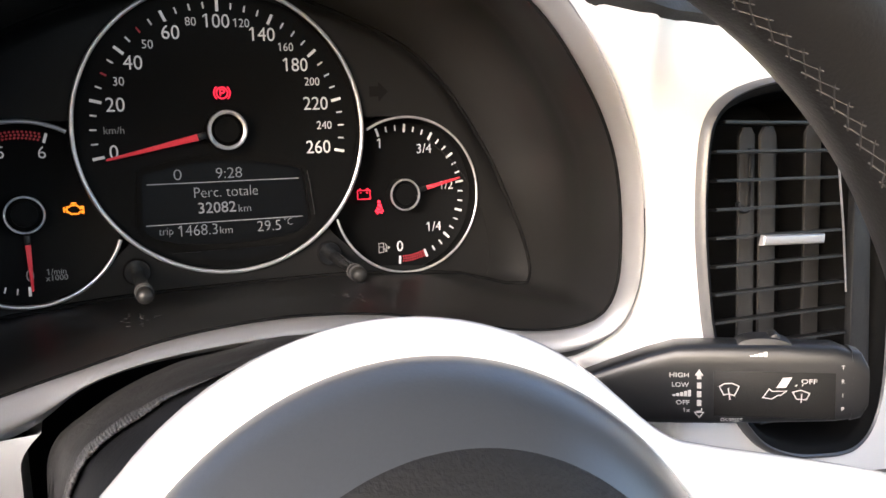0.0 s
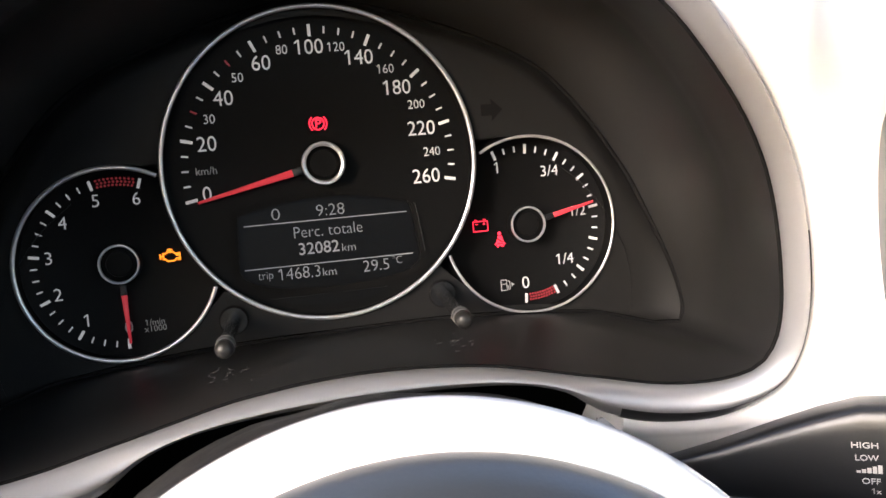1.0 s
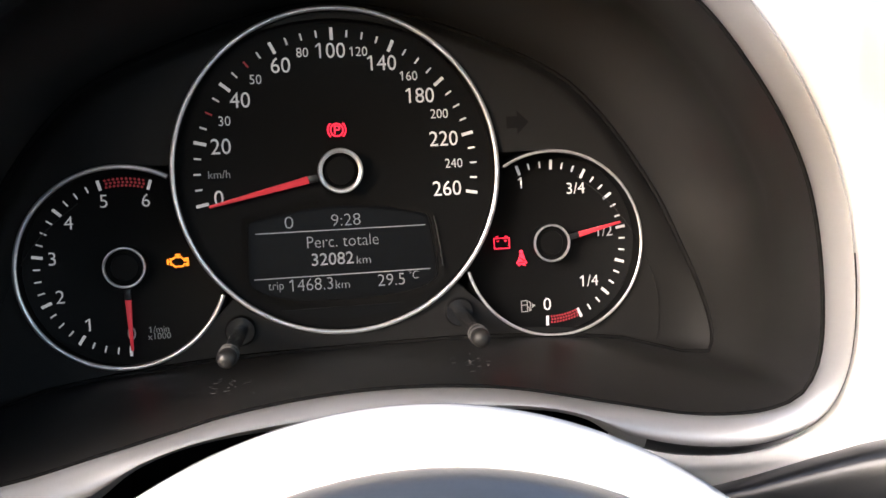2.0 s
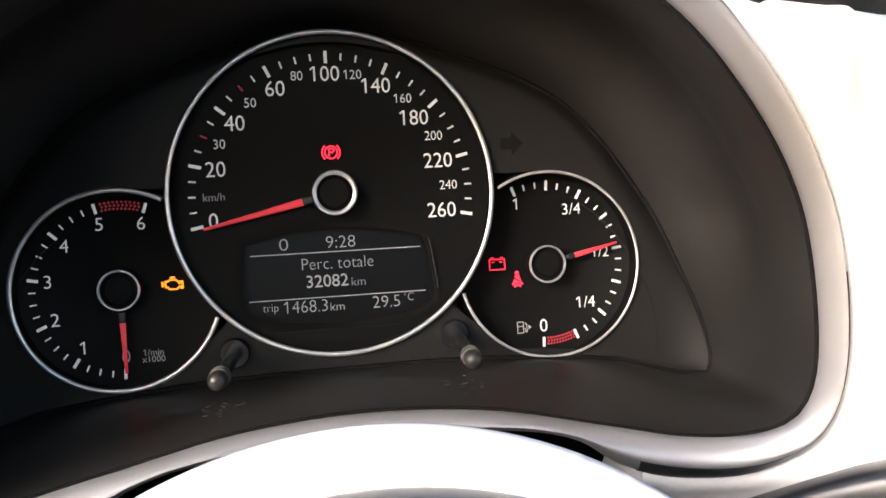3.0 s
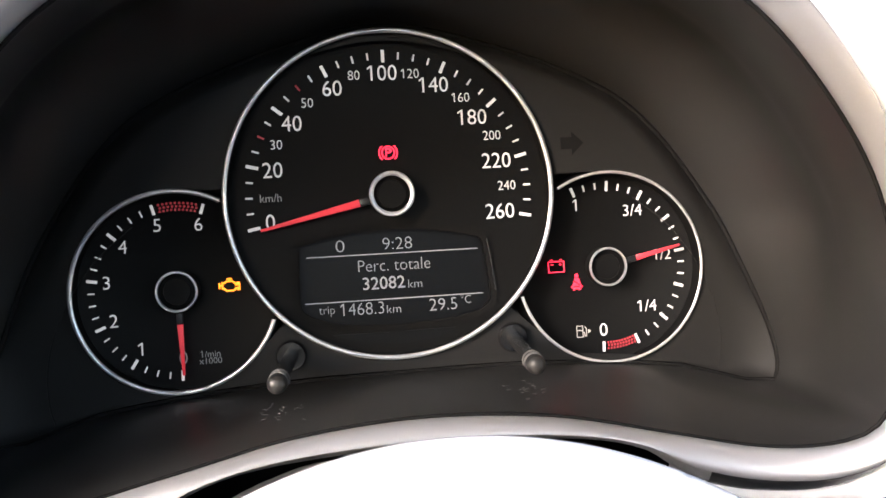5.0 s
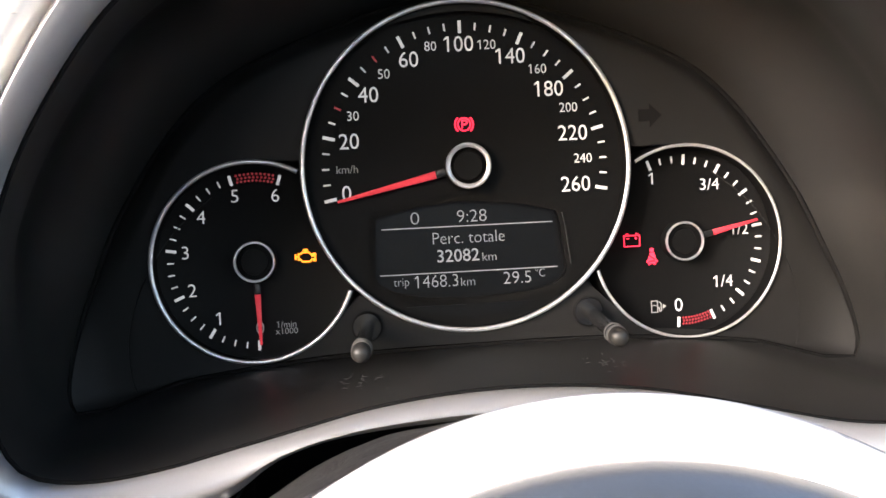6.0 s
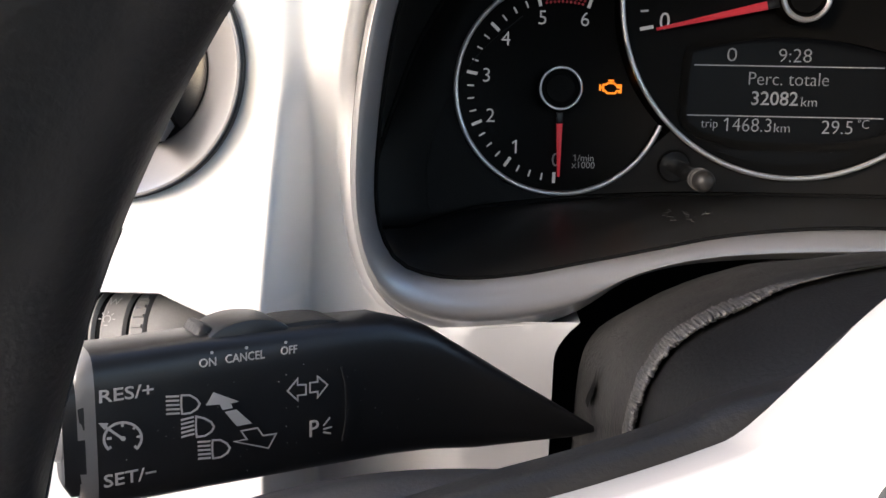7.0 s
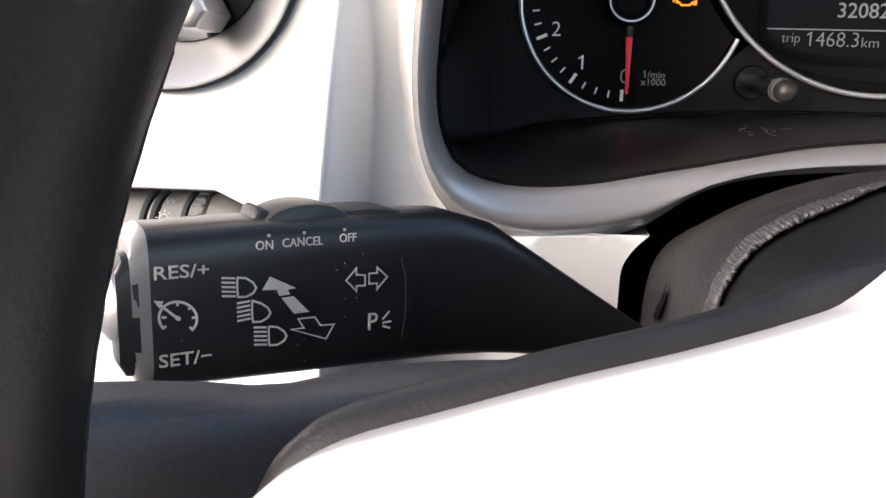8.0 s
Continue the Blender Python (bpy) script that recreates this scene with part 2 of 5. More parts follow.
def facing(x, y, z, roll=0.0):
    """A pose whose local x runs right, y up and z towards the driver."""
    return pose(x, y, z, 90, 0, 0) @ pose(0, 0, 0, 0, 0, roll)


# ---- dashboard ----
X0 = 0.001


def bezel_depth(x, z):
    return -0.070 - 0.2 * (z - 0.9) - 2 * (x - X0) ** 2


def panel_depth(x, z):
    """The white panel: it comes forward round the vent and has a shallow cheek beside the bezel's driver side."""
    base = -0.074 - 0.2 * (z - 0.9) - 0.029 * min(1.0, ((x - X0) / 0.12) ** 2)
    # below the bezel it tucks in towards the column
    base += min(0.022, 0.75 * max(0.0, 0.847 - z)) * max(0.0, min(1.0, (0.150 - (x - X0)) / 0.04)) * (x > 0)
    if x > 0.11:
        t = max(0.0, min(1.0, (x - 0.116) / 0.020))
        t = t * t * (3 - 2 * t)
        return base * (1 - t) - 0.1095 * t
    if x < -0.10:
        t = max(0.0, min(1.0, (-x - 0.1350 + 0.0045 * max(0.0, min(1.0, (z - 0.853) / 0.045))) / 0.006))
        t = t * t * (3 - 2 * t)
        low = max(0.0, min(1.0, (0.903 - z) / 0.030))
        near = max(0.0, min(1.0, (-x - 0.100) / 0.02))
        cheek = base + 0.0085 * low * near
        # a hollow for the thumb wheels under the forward part that carries the light switch
        over = max(0.0, min(1.0, (z - 0.8530 + 0.45 * max(0.0, x + 0.162)) / 0.003))
        over = max(over, max(0.0, min(1.0, (x + 0.152) / 0.004)))
        over = over * over * (3 - 2 * over)
        level = max(0.0, min(1.0, (z - 0.880) / 0.040)) * max(0.0, min(1.0, (-x - 0.121) / 0.010))
        cheek += (-0.1050 - cheek) * level * level * (3 - 2 * level)
        return cheek * (1 - t) + (-0.0900 - 0.0175 * over) * t
    return base


INNER_HALF = [(0, 0.8668), (0.036, 0.8645), (0.067, 0.8582), (0.0905, 0.8537), (0.1085, 0.8548), (0.1180, 0.8620), (0.1200, 0.8810), (0.1145, 0.9160), (0.1010, 0.9450), (0.0805, 0.9705), (0.047, 0.991), (0, 1.001)]
OUTER_HALF = [(0, 0.8588), (0.040, 0.8580), (0.060, 0.8540), (0.074, 0.8450), (0.090, 0.8415), (0.108, 0.8435), (0.1210, 0.8550), (0.1250, 0.880), (0.1195, 0.9175), (0.1040, 0.953), (0.084, 0.9785), (0.048, 0.9985), (0, 1.008)]
LOOP = 160
inner_xz = resample(spline(mirrored(INNER_HALF, X0), 8, closed=True), LOOP)
outer_xz = resample(spline(mirrored(OUTER_HALF, X0), 8, closed=True), LOOP)
for p in inner_xz:
    # the driver-side lower corner sits a little higher
    if p.x < X0 - 0.05 and p.y < 0.885:
        p.y += 0.0018 * min(1.0, (X0 - 0.05 - p.x) / 0.04) * min(1.0, (0.885 - p.y) / 0.02)
inner_edge = [Vector((p.x, bezel_depth(p.x, p.y), p.y)) for p in inner_xz]
outer_edge = [Vector((p.x, bezel_depth(p.x, p.y), p.y)) for p in outer_xz]


def bezel():
    rows = []
    for a, b in zip(inner_edge, outer_edge):
        section = ((0.05, 0.0014), (0.0, 0.0), (0.04, -0.0014), (0.12, -0.0028), (0.24, -0.0041), (0.38, -0.0052), (0.52, -0.0059), (0.60, -0.0060), (0.66, -0.0056), (0.70, -0.0047), (0.74, -0.0036), (0.82, -0.0030), (0.90, -0.0020), (0.96, 0.0002), (0.99, 0.0030), (1.0, 0.006), (1.0, 0.014))
        rows.append([a.lerp(b, f) + Vector((0, y, 0)) for f, y in section])
    trim = tagged(part("cluster_bezel", loft(rows, close_rows=True), SILVER), "satin silver trim frame round the instrument cluster", "trim")
    line = [a + Vector((0, 0.0012, 0)) - Vector((a.x - X0, 0, a.z - 0.915)).normalized() * 0.0002 for a in inner_edge]
    part("seal", tube(line, 0.0006, 6, closed=True), GAP, trim, "thin black seal line")
    # shade on the trim's lower right flank, painted as a dark strip
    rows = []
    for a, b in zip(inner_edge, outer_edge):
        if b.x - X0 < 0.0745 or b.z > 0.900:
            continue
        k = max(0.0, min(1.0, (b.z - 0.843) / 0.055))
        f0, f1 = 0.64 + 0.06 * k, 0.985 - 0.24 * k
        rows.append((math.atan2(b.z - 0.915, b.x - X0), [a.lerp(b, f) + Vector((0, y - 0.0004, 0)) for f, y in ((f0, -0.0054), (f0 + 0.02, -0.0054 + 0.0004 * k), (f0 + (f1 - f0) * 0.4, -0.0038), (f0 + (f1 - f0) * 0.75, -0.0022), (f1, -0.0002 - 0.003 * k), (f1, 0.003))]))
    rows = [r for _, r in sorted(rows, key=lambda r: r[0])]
    part("lower_shade", loft(rows), LIP_SHADE, trim, "dark strip painted as shade under the trim's corner")
    return trim


VENT = [(0.1422, 0.8917), (0.144, 0.8674), (0.1471, 0.8485), (0.1563, 0.826), (0.1678, 0.8098), (0.181, 0.8009), (0.1998, 0.7957), (0.2227, 0.7947), (0.2352, 0.8072), (0.2394, 0.8364), (0.2394, 0.9042), (0.2342, 0.9303), (0.2164, 0.9417), (0.1935, 0.9422), (0.1737, 0.9411), (0.1563, 0.9364), (0.1467, 0.9287), (0.1432, 0.9151)]
vent_line = spline([(x, 0, z) for x, z in VENT], 6, closed=True)


def inside_vent(x, z, shrink=0.0025):
    """Whether a place on the panel lies in the air vent's opening."""
    cx, cz = 0.1893, 0.8698
    x, z = cx + (x - cx) * (1 + shrink / 0.045), cz + (z - cz) * (1 + shrink / 0.068)
    odd = False
    for a, b in zip(vent_line, vent_line[1:] + vent_line[:1]):
        if (a.z > z) != (b.z > z) and x < a.x + (z - a.z) / (b.z - a.z) * (b.x - a.x):
            odd = not odd
    return odd


def beside(x, z, d):
    """The panel's depth at the distance d from the bezel, where it dips to meet the bezel's side."""
    k = max(0.0, 1 - d / (0.007 if x > 0 else 0.003))
    return panel_depth(x, z) * (1 - k) + (bezel_depth(x, z) + 0.001) * k


def driver_side_panel(board):
    """The panel on the driver's side as a grid whose lines follow its step and its hollow."""
    edge = [p for p in outer_edge if p.x < X0]

    def start(z):
        if z < 0.8450:
            return X0 - 0.0785 + 0.0075 * max(0.0, (z - 0.834) / 0.011) ** 2
        found = [a.x + (b.x - a.x) * (z - a.z) / (b.z - a.z) for a, b in zip(outer_edge, outer_edge[1:] + outer_edge[:1]) if (a.z - z) * (b.z - z) <= 0 and a.z != b.z]
        return min(found)

    heights = [0.66 + 0.008 * i for i in range(21)] + [0.826 + 0.002 * i for i in range(11)] + [0.8470 + 0.0005 * i for i in range(24)] + [0.860 + 0.002 * i for i in range(51)]
    fixed = [-0.1325 - 0.0005 * i for i in range(20)] + [-0.1430 - 0.001 * i for i in range(60)] + [-0.205 - 0.015 * i for i in range(22)]
    rows = []
    for z in heights:
        x0 = start(z)
        row = []
        for i in range(25):
            x = x0 + (-0.132 - x0) * i / 24
            row.append((x, max(0.0, x0 - x)))
        row += [(x, 0.02) for x in fixed]
        rows.append([Vector((x, beside(x, z, d) if z > 0.845 else panel_depth(x, z), z)) for x, d in row])
    bm = loft(rows)
    doomed = [f for f in bm.faces if (f.calc_center_median().x + 0.1700) ** 2 + (f.calc_center_median().z - 0.9023) ** 2 < 0.0255 ** 2]
    bmesh.ops.delete(bm, geom=doomed, context="FACES")
    rim_verts = [v for v in bm.verts if v.is_boundary and v.co.x > X0 - 0.0786 and v.co.z < 0.8455]
    for v in bm.verts:
        if v.is_boundary and v.co.x < -0.5:
            v.co.y += 0.02
    edges = [e for e in bm.edges if e.is_boundary and all(v in rim_verts for v in e.verts)]
    back = bmesh.ops.extrude_edge_only(bm, edges=edges)
    bmesh.ops.translate(bm, verts=[v for v in back["geom"] if isinstance(v, bmesh.types.BMVert)], vec=(0.001, 0.03, 0))
    part("panel", bm, WHITE_PAINT, board, sharp=50)
    run = sorted([p for p in edge if p.z > 0.9605], key=lambda p: p.z)
    run = resample([Vector((start(0.960), 0, 0.960))] + [Vector((p.x, 0, p.z)) for p in run] + [Vector((X0, 0, run[-1].z))], 60, closed=False)
    far = resample([Vector((x, 0, z)) for x, z in ((-0.138, 0.960), (-0.11, 0.9665), (-0.085, 0.985), (-0.05, 1.005), (X0, 1.022))], 60, closed=False)
    rows = [[Vector((p.x, beside(p.x, p.z, (p - a).length), p.z)) for p in (a.lerp(b, j / 24) for j in range(25))] for a, b in zip(run, far)]
    part("panel", loft(rows), WHITE_PAINT, board, sharp=50)


def dashboard():
    board = thing("dashboard", (0, -0.08, 0.70), "glossy white painted dashboard panel with cut-outs", "dashboard")
    top_z, low_z, side_x = 0.960, 0.66, 0.52
    driver_side_panel(board)
    run = [p for p in outer_edge if p.x - X0 >= -1e-6 and not (abs(p.x - X0) < 0.0765 and p.z < 0.9)]
    run.sort(key=lambda p: math.atan2(p.z - 0.915, abs(p.x - X0)))
    run = resample([Vector((p.x, 0, p.z)) for p in run], 150, closed=False)
    run[0].x = X0 + 0.0785
    far = resample([Vector((X0 + 0.0785, 0, low_z)), Vector((X0 + 0.30, 0, low_z)), Vector((X0 + side_x, 0, low_z)), Vector((X0 + side_x, 0, 0.955)),
                    Vector((X0 + 0.14, 0, top_z + 0.001)), Vector((X0 + 0.11, 0, 0.9665)), Vector((X0 + 0.085, 0, 0.985)), Vector((X0 + 0.05, 0, 1.005)), Vector((X0, 0, 1.022))], 150, closed=False)
    rows = []
    for a, b in zip(run, far):
        row = []
        for j in range(111):
            t = (j / 110) ** 1.5
            p = a.lerp(b, t)
            y = beside(p.x, p.z, (p - a).length)
            row.append(Vector((p.x, y, p.z)))
        rows.append(row)
    bm = loft(rows)
    doomed = []
    for f in bm.faces:
        c = f.calc_center_median()
        if c.x > 0.12 and inside_vent(c.x, c.z):
            doomed.append(f)
    bmesh.ops.delete(bm, geom=doomed, context="FACES")
    loop = [Vector((0.1893 + (p.x - 0.1893) * 0.985, 0, 0.8698 + (p.z - 0.8698) * 0.985)) for p in vent_line]
    for v in bm.verts:
        if v.is_boundary and 0.137 < v.co.x < 0.246 and 0.787 < v.co.z < 0.949:
            near = min(loop, key=lambda p: (p.x - v.co.x) ** 2 + (p.z - v.co.z) ** 2)
            if (near.x - v.co.x) ** 2 + (near.z - v.co.z) ** 2 < 0.005 ** 2:
                v.co.x, v.co.z = near.x, near.z
    edge = [e for e in bm.edges if e.is_boundary and all(abs(v.co.x - X0) < 0.0795 and v.co.z < 0.845 for v in e.verts)]
    if edge:
        back = bmesh.ops.extrude_edge_only(bm, edges=edge)
        bmesh.ops.translate(bm, verts=[v for v in back["geom"] if isinstance(v, bmesh.types.BMVert)], vec=(0, 0.03, 0))
    part("panel", bm, WHITE_PAINT, board, sharp=50)
    lid = []
    for i in range(161):
        x = X0 + (i - 80) / 80 * 0.54
        u = abs(x - X0)
        front = 0.9625 + (max(0.0, 0.14 - u) * 0.42 if u < 0.13 else 0.0042 * max(0.0, (0.15 - u) / 0.02) ** 2)
        front = min(front, 0.9638 + 0.25 * max(0.0, 0.122 - u) + 0.75 * max(0.0, 0.100 - u))
        y = panel_depth(x, front)
        lid.append([Vector((x, y + 0.003, front - 0.004)), Vector((x, y - 0.004, front)), Vector((x, y - 0.002, front + 0.006)), Vector((x, y + 0.02, front + 0.020)), Vector((x, 0.10, front + 0.05)), Vector((x, 0.45, front + 0.045))])
    part("upper_cover", loft(lid), DARK_LID, board, "dark grained upper dash cover")
    return board


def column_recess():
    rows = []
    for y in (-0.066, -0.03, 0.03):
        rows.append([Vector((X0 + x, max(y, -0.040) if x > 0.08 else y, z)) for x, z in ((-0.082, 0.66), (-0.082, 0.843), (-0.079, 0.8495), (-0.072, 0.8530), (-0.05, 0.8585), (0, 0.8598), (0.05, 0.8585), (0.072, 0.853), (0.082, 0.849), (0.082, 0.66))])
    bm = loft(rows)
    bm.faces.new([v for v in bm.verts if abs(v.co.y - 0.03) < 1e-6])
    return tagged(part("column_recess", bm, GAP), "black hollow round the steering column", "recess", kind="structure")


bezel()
dashboard()
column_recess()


# ---- instrument cluster ----
ROLL = -0.4
cluster = thing("instrument_cluster", (X0, -0.01, 0.866), "black instrument cluster with three chrome-ringed dials lit", "instrument cluster")
MASK_HALF = [(0, -0.004, 0.8705), (0.045, -0.004, 0.8700), (0.085, -0.0045, 0.8668), (0.108, -0.006, 0.8630), (0.1266, -0.0100, 0.8567), (0.1328, -0.0095, 0.8630), (0.1309, -0.0062, 0.8794), (0.1250, -0.002, 0.8985), (0.1160, 0.002, 0.921), (0.0963, 0.003, 0.9500), (0.0750, 0.003, 0.9672), (0.0347, 0.003, 0.9832), (0, 0.003, 0.9900)]
mask_edge = resample(spline(mirrored(MASK_HALF, X0), 8, closed=True), LOOP)
lowest = min(range(LOOP), key=lambda i: (mask_edge[i] - Vector((X0, -0.004, 0.8705))).length)
mask_edge = mask_edge[lowest:] + mask_edge[:lowest]


def by_angle(loop, n=LOOP, cz=0.912):
    """The loop's points at even angles about the middle of the cluster."""
    flat = sorted((math.atan2(p.z - cz, p.x - X0), i) for i, p in enumerate(loop))
    out = []
    for k in range(n):
        a = -math.pi + 2 * math.pi * k / n
        for j in range(len(flat)):
            a0, i0 = flat[j - 1]
            a1, i1 = flat[j]
            if j == 0:
                a0 -= 2 * math.pi
            if a0 <= a <= a1:
                out.append(loop[i0].lerp(loop[i1], (a - a0) / max(a1 - a0, 1e-9)))
                break
        else:
            a0, i0 = flat[-1]
            a1, i1 = flat[0]
            out.append(loop[i0].lerp(loop[i1], (a - a0) / (a1 + 2 * math.pi - a0)))
    return out


well_front = by_angle(inner_edge, 240)
well_back = by_angle(mask_edge, 240)
rows = []
for f, b in zip(well_front, well_back):
    up = max(0.0, min(1.0, (f.z - 0.866) / 0.05))
    belly = Vector((f.x - X0, 0, f.z - 0.91)).normalized() * 0.017 * up
    rows.append([f + Vector((0, 0.001, 0))] + [f.lerp(b, t) + belly * math.sin(math.pi * t ** 1.6) ** 1.5 for t in (0.1, 0.25, 0.4, 0.55, 0.7, 0.82, 0.92)] + [b + Vector((0, 0.001, 0))])
part("hood", loft(rows, close_rows=True), WELL, cluster, "matt charcoal inner hood", sharp=180)
sill_points = [f.lerp(b, t / 40) for f, b in zip(well_front, well_back) if f.z < 0.87 for t in range(41)]
PLATE_Y = -0.0042
DIALS = ((0.0013, 0.9313, 0.0553), (-0.0715, 0.9033, 0.0335), (0.0763, 0.9015, 0.0337))


def dial_reach(a):
    """How far the three dials together reach from the middle of the large one at the angle a."""
    d, x0, z0 = Vector((math.cos(a), math.sin(a))), DIALS[0][0], DIALS[0][1]
    far = DIALS[0][2]
    for cx, cz, r in DIALS[1:]:
        c = Vector((cx - x0, cz - z0))
        along = c.dot(d)
        off = c.length_squared - along * along
        if along > 0 and off < r * r:
            far = max(far, along + math.sqrt(r * r - off))
    return Vector((x0 + d.x * far, PLATE_Y, z0 + d.y * far))


backing = bmesh.new()
backing.faces.new([backing.verts.new(Vector((X0 + (p.x - X0) * 0.97, 0.0046, 0.912 + (p.z - 0.912) * 0.97))) for p in well_back])
part("backing", backing, GAP, cluster, "black board behind the dials")
rows = []
for k, p in enumerate(by_angle(well_back, 360, DIALS[0][1])):
    w = max(0.0, min(1.0, (PLATE_Y - p.y) / 0.018))
    row = [p]
    for near, gain, deep in ((0.985, 0.012, 0.26), (0.968, 0.030, 0.55), (0.950, 0.050, 0.80), (0.932, 0.075, 0.95), (0.915, 0.10, 1.0)):
        row.append(Vector((X0 + (p.x - X0) * (near - gain * w), p.y + (PLATE_Y - p.y) * deep, 0.912 + (p.z - 0.912) * (near - gain * w))))
    hole = dial_reach(-math.pi + 2 * math.pi * k / 360)
    rows.append(row + [row[-1].lerp(hole, 0.5), hole])
bm = loft(rows, close_rows=True)
part("faceplate", bm, FACE, cluster, "matt black faceplate", sharp=70)
part("groove", tube([p + Vector((0, -0.0004, 0)) for p in well_back], 0.0011, 8, closed=True), GAP, cluster, "dark joint between hood and faceplate")


def opened(outline, hole, m, depth):
    """A flat sheet with a hole whose walls run back by depth."""
    bm = bmesh.new()
    edges = []
    for pts in (outline, hole):
        vs = [bm.verts.new((p[0], p[1], 0)) for p in pts]
        edges += [bm.edges.new((vs[i - 1], vs[i])) for i in range(len(vs))]
    inner = edges[len(outline):]
    bmesh.ops.triangle_fill(bm, edges=edges, use_beauty=True)
    back = bmesh.ops.extrude_edge_only(bm, edges=inner)
    bmesh.ops.translate(bm, verts=[v for v in back["geom"] if isinstance(v, bmesh.types.BMVert)], vec=(0, 0, -depth))
    bmesh.ops.transform(bm, matrix=m, verts=bm.verts)
    return bm


def dial(name, cx, cz, r, face_y, label, rise, ring_r, bead, cut=None, hole=None):
    """A sunken disc in a black collar that carries a bright ring; cut leaves the ring open where another dial overlaps it."""
    m = facing(cx, face_y, cz, ROLL)
    if hole:
        body = opened([(r * math.cos(2 * math.pi * k / 96), r * math.sin(2 * math.pi * k / 96)) for k in range(96)], hole, m, 0.0046)
        add(body, lathe([(r, 0.0), (r, -0.006)], m, 96))
    else:
        body = lathe([(0, 0), (r - 0.001, 0), (r - 0.0002, 0.0006), (r, 0.0006), (r, -0.006)], m, 72)
    disc = part(name, body, DIAL, cluster, label)
    a0, a1 = cut or (0, 360)
    part("collar", lathe([(r - 0.0006, 0.0002), (ring_r - 0.0004, rise), (ring_r + 0.0004, rise), (r + 0.0008, 0.0), (r + 0.0012, -0.006)], m, 96, a0, a1), DIAL, disc, "black collar of the dial")
    profile = [(ring_r + bead * math.cos(radians(b)), rise + bead * 0.8 * math.sin(radians(b))) for b in range(-30, 211, 20)]
    part("ring", lathe(profile, m, 120, a0, a1), CHROME, disc, "bright chrome ring")
    return disc, m


def tick(disc, m, angle, r0, r1, w, mat):
    a = radians(angle)
    bar = [(r0, -w / 2), (r1, -w / 2), (r1, w / 2), (r0, w / 2)]
    out = [(x * math.cos(a) - y * math.sin(a), x * math.sin(a) + y * math.cos(a)) for x, y in bar]
    part("tick", prism(out, m @ pose(0, 0, 0.0003), 0.0002), mat, disc)


def numeral(disc, m, words, angle, r, size, mat=PRINT, dx=0.0, dy=0.0):
    a = radians(angle)
    return writing("numeral", words, size, m @ pose(r * math.cos(a) + dx, r * math.sin(a) + dy, 0.0004), mat, disc, bold=0.012)


def hub_cap(disc, m, r, height, tube_w):
    part("hub_wall", lathe([(r - 0.0002, height - 0.0003), (r, height - 0.0008), (r, 0)], m, 48), DIAL, disc, "black hub wall")
    part("hub_ring", lathe([(r - tube_w, height - 0.0006), (r - tube_w, height), (r - tube_w * 0.7, height + 0.0004), (r - tube_w * 0.25, height + 0.0004), (r, height), (r, height - 0.0005)], m, 48), CHROME, disc, "bright hub ring")
    part("hub_cap", lathe([(0, height * 0.86), (r * 0.5, height * 0.86), (r * 0.62, height * 0.86), (r * 0.66, height * 0.74), (r - tube_w, height * 0.70)], m, 48), DIAL, disc, "round black needle cap")


def pointer(disc, m, angle, r0, r1, w0, w1, height):
    a = radians(angle)
    for name, s0, s1, mat in (("needle", r0, r1, NEEDLE), ("needle_root", 0.0074, r0, BLACK_PLASTIC)):
        wa = w0 if name == "needle" else w0 * 1.05
        wb = w1 if name == "needle" else w0
        bar = [(s0, -wa / 2), (s1, -wb / 2), (s1, wb / 2), (s0, wa / 2)]
        out = [(x * math.cos(a) - y * math.sin(a), x * math.sin(a) + y * math.cos(a)) for x, y in bar]
        part(name, prism(out, m @ pose(0, 0, height), 0.0008, 0.0003), mat, disc)


def hatch(disc, m, a0, a1, r0, r1):
    """A band of small red dots in three rows, as a warning range."""
    bm = bmesh.new()
    n = 10
    for i in range(n):
        for j in range(3):
            a = radians(a0 + (a1 - a0) * (i + 0.5 + 0.25 * (j % 2)) / n)
            r = r0 + (r1 - r0) * (j + 0.5) / 3
            s = (r1 - r0) / 3 * 0.42
            ring = [bm.verts.new(m @ Vector((r * math.cos(a) + s * math.cos(k * math.pi / 3), r * math.sin(a) + s * math.sin(k * math.pi / 3), 0.0004))) for k in range(6)]
            bm.faces.new(ring)
    part("red_range", bm, PRINT_RED, disc, "red dotted warning range")


NUMERAL = 0.0052
window_top = [(-31.4 + 61.2 * i / 16, -15.5 + 4.4 * (1 - ((i - 8) / 8) ** 2)) for i in range(17)]
window = [(u / 1000, v / 1000) for u, v in [(-33.2, -36.0), (-32.9, -26.0), (-32.4, -18.0), (-32.0, -16.4)] + window_top + [(30.8, -17.0), (31.6, -20.0), (33.4, -36.0), (32.6, -39.0), (28.5, -42.0), (21, -43.8), (14, -44.6), (0, -45.2), (-14, -44.6), (-21, -43.6), (-28, -41.5), (-32.0, -38.8)]]
speed, sm = dial("speedometer", 0.0013, 0.9313, 0.0551, -0.0012, "large black speedometer dial", 0.0050, 0.0551, 0.00085, hole=window)
for i in range(33):
    angle = 191.4 - 6.33 * i
    major = i % 4 == 0
    mat = PRINT_RED if i in (6, 10) else PRINT
    tick(speed, sm, angle, 0.0453 if major else 0.0464, 0.0495 if major else 0.0488, 0.0011 if major else 0.0006, mat)
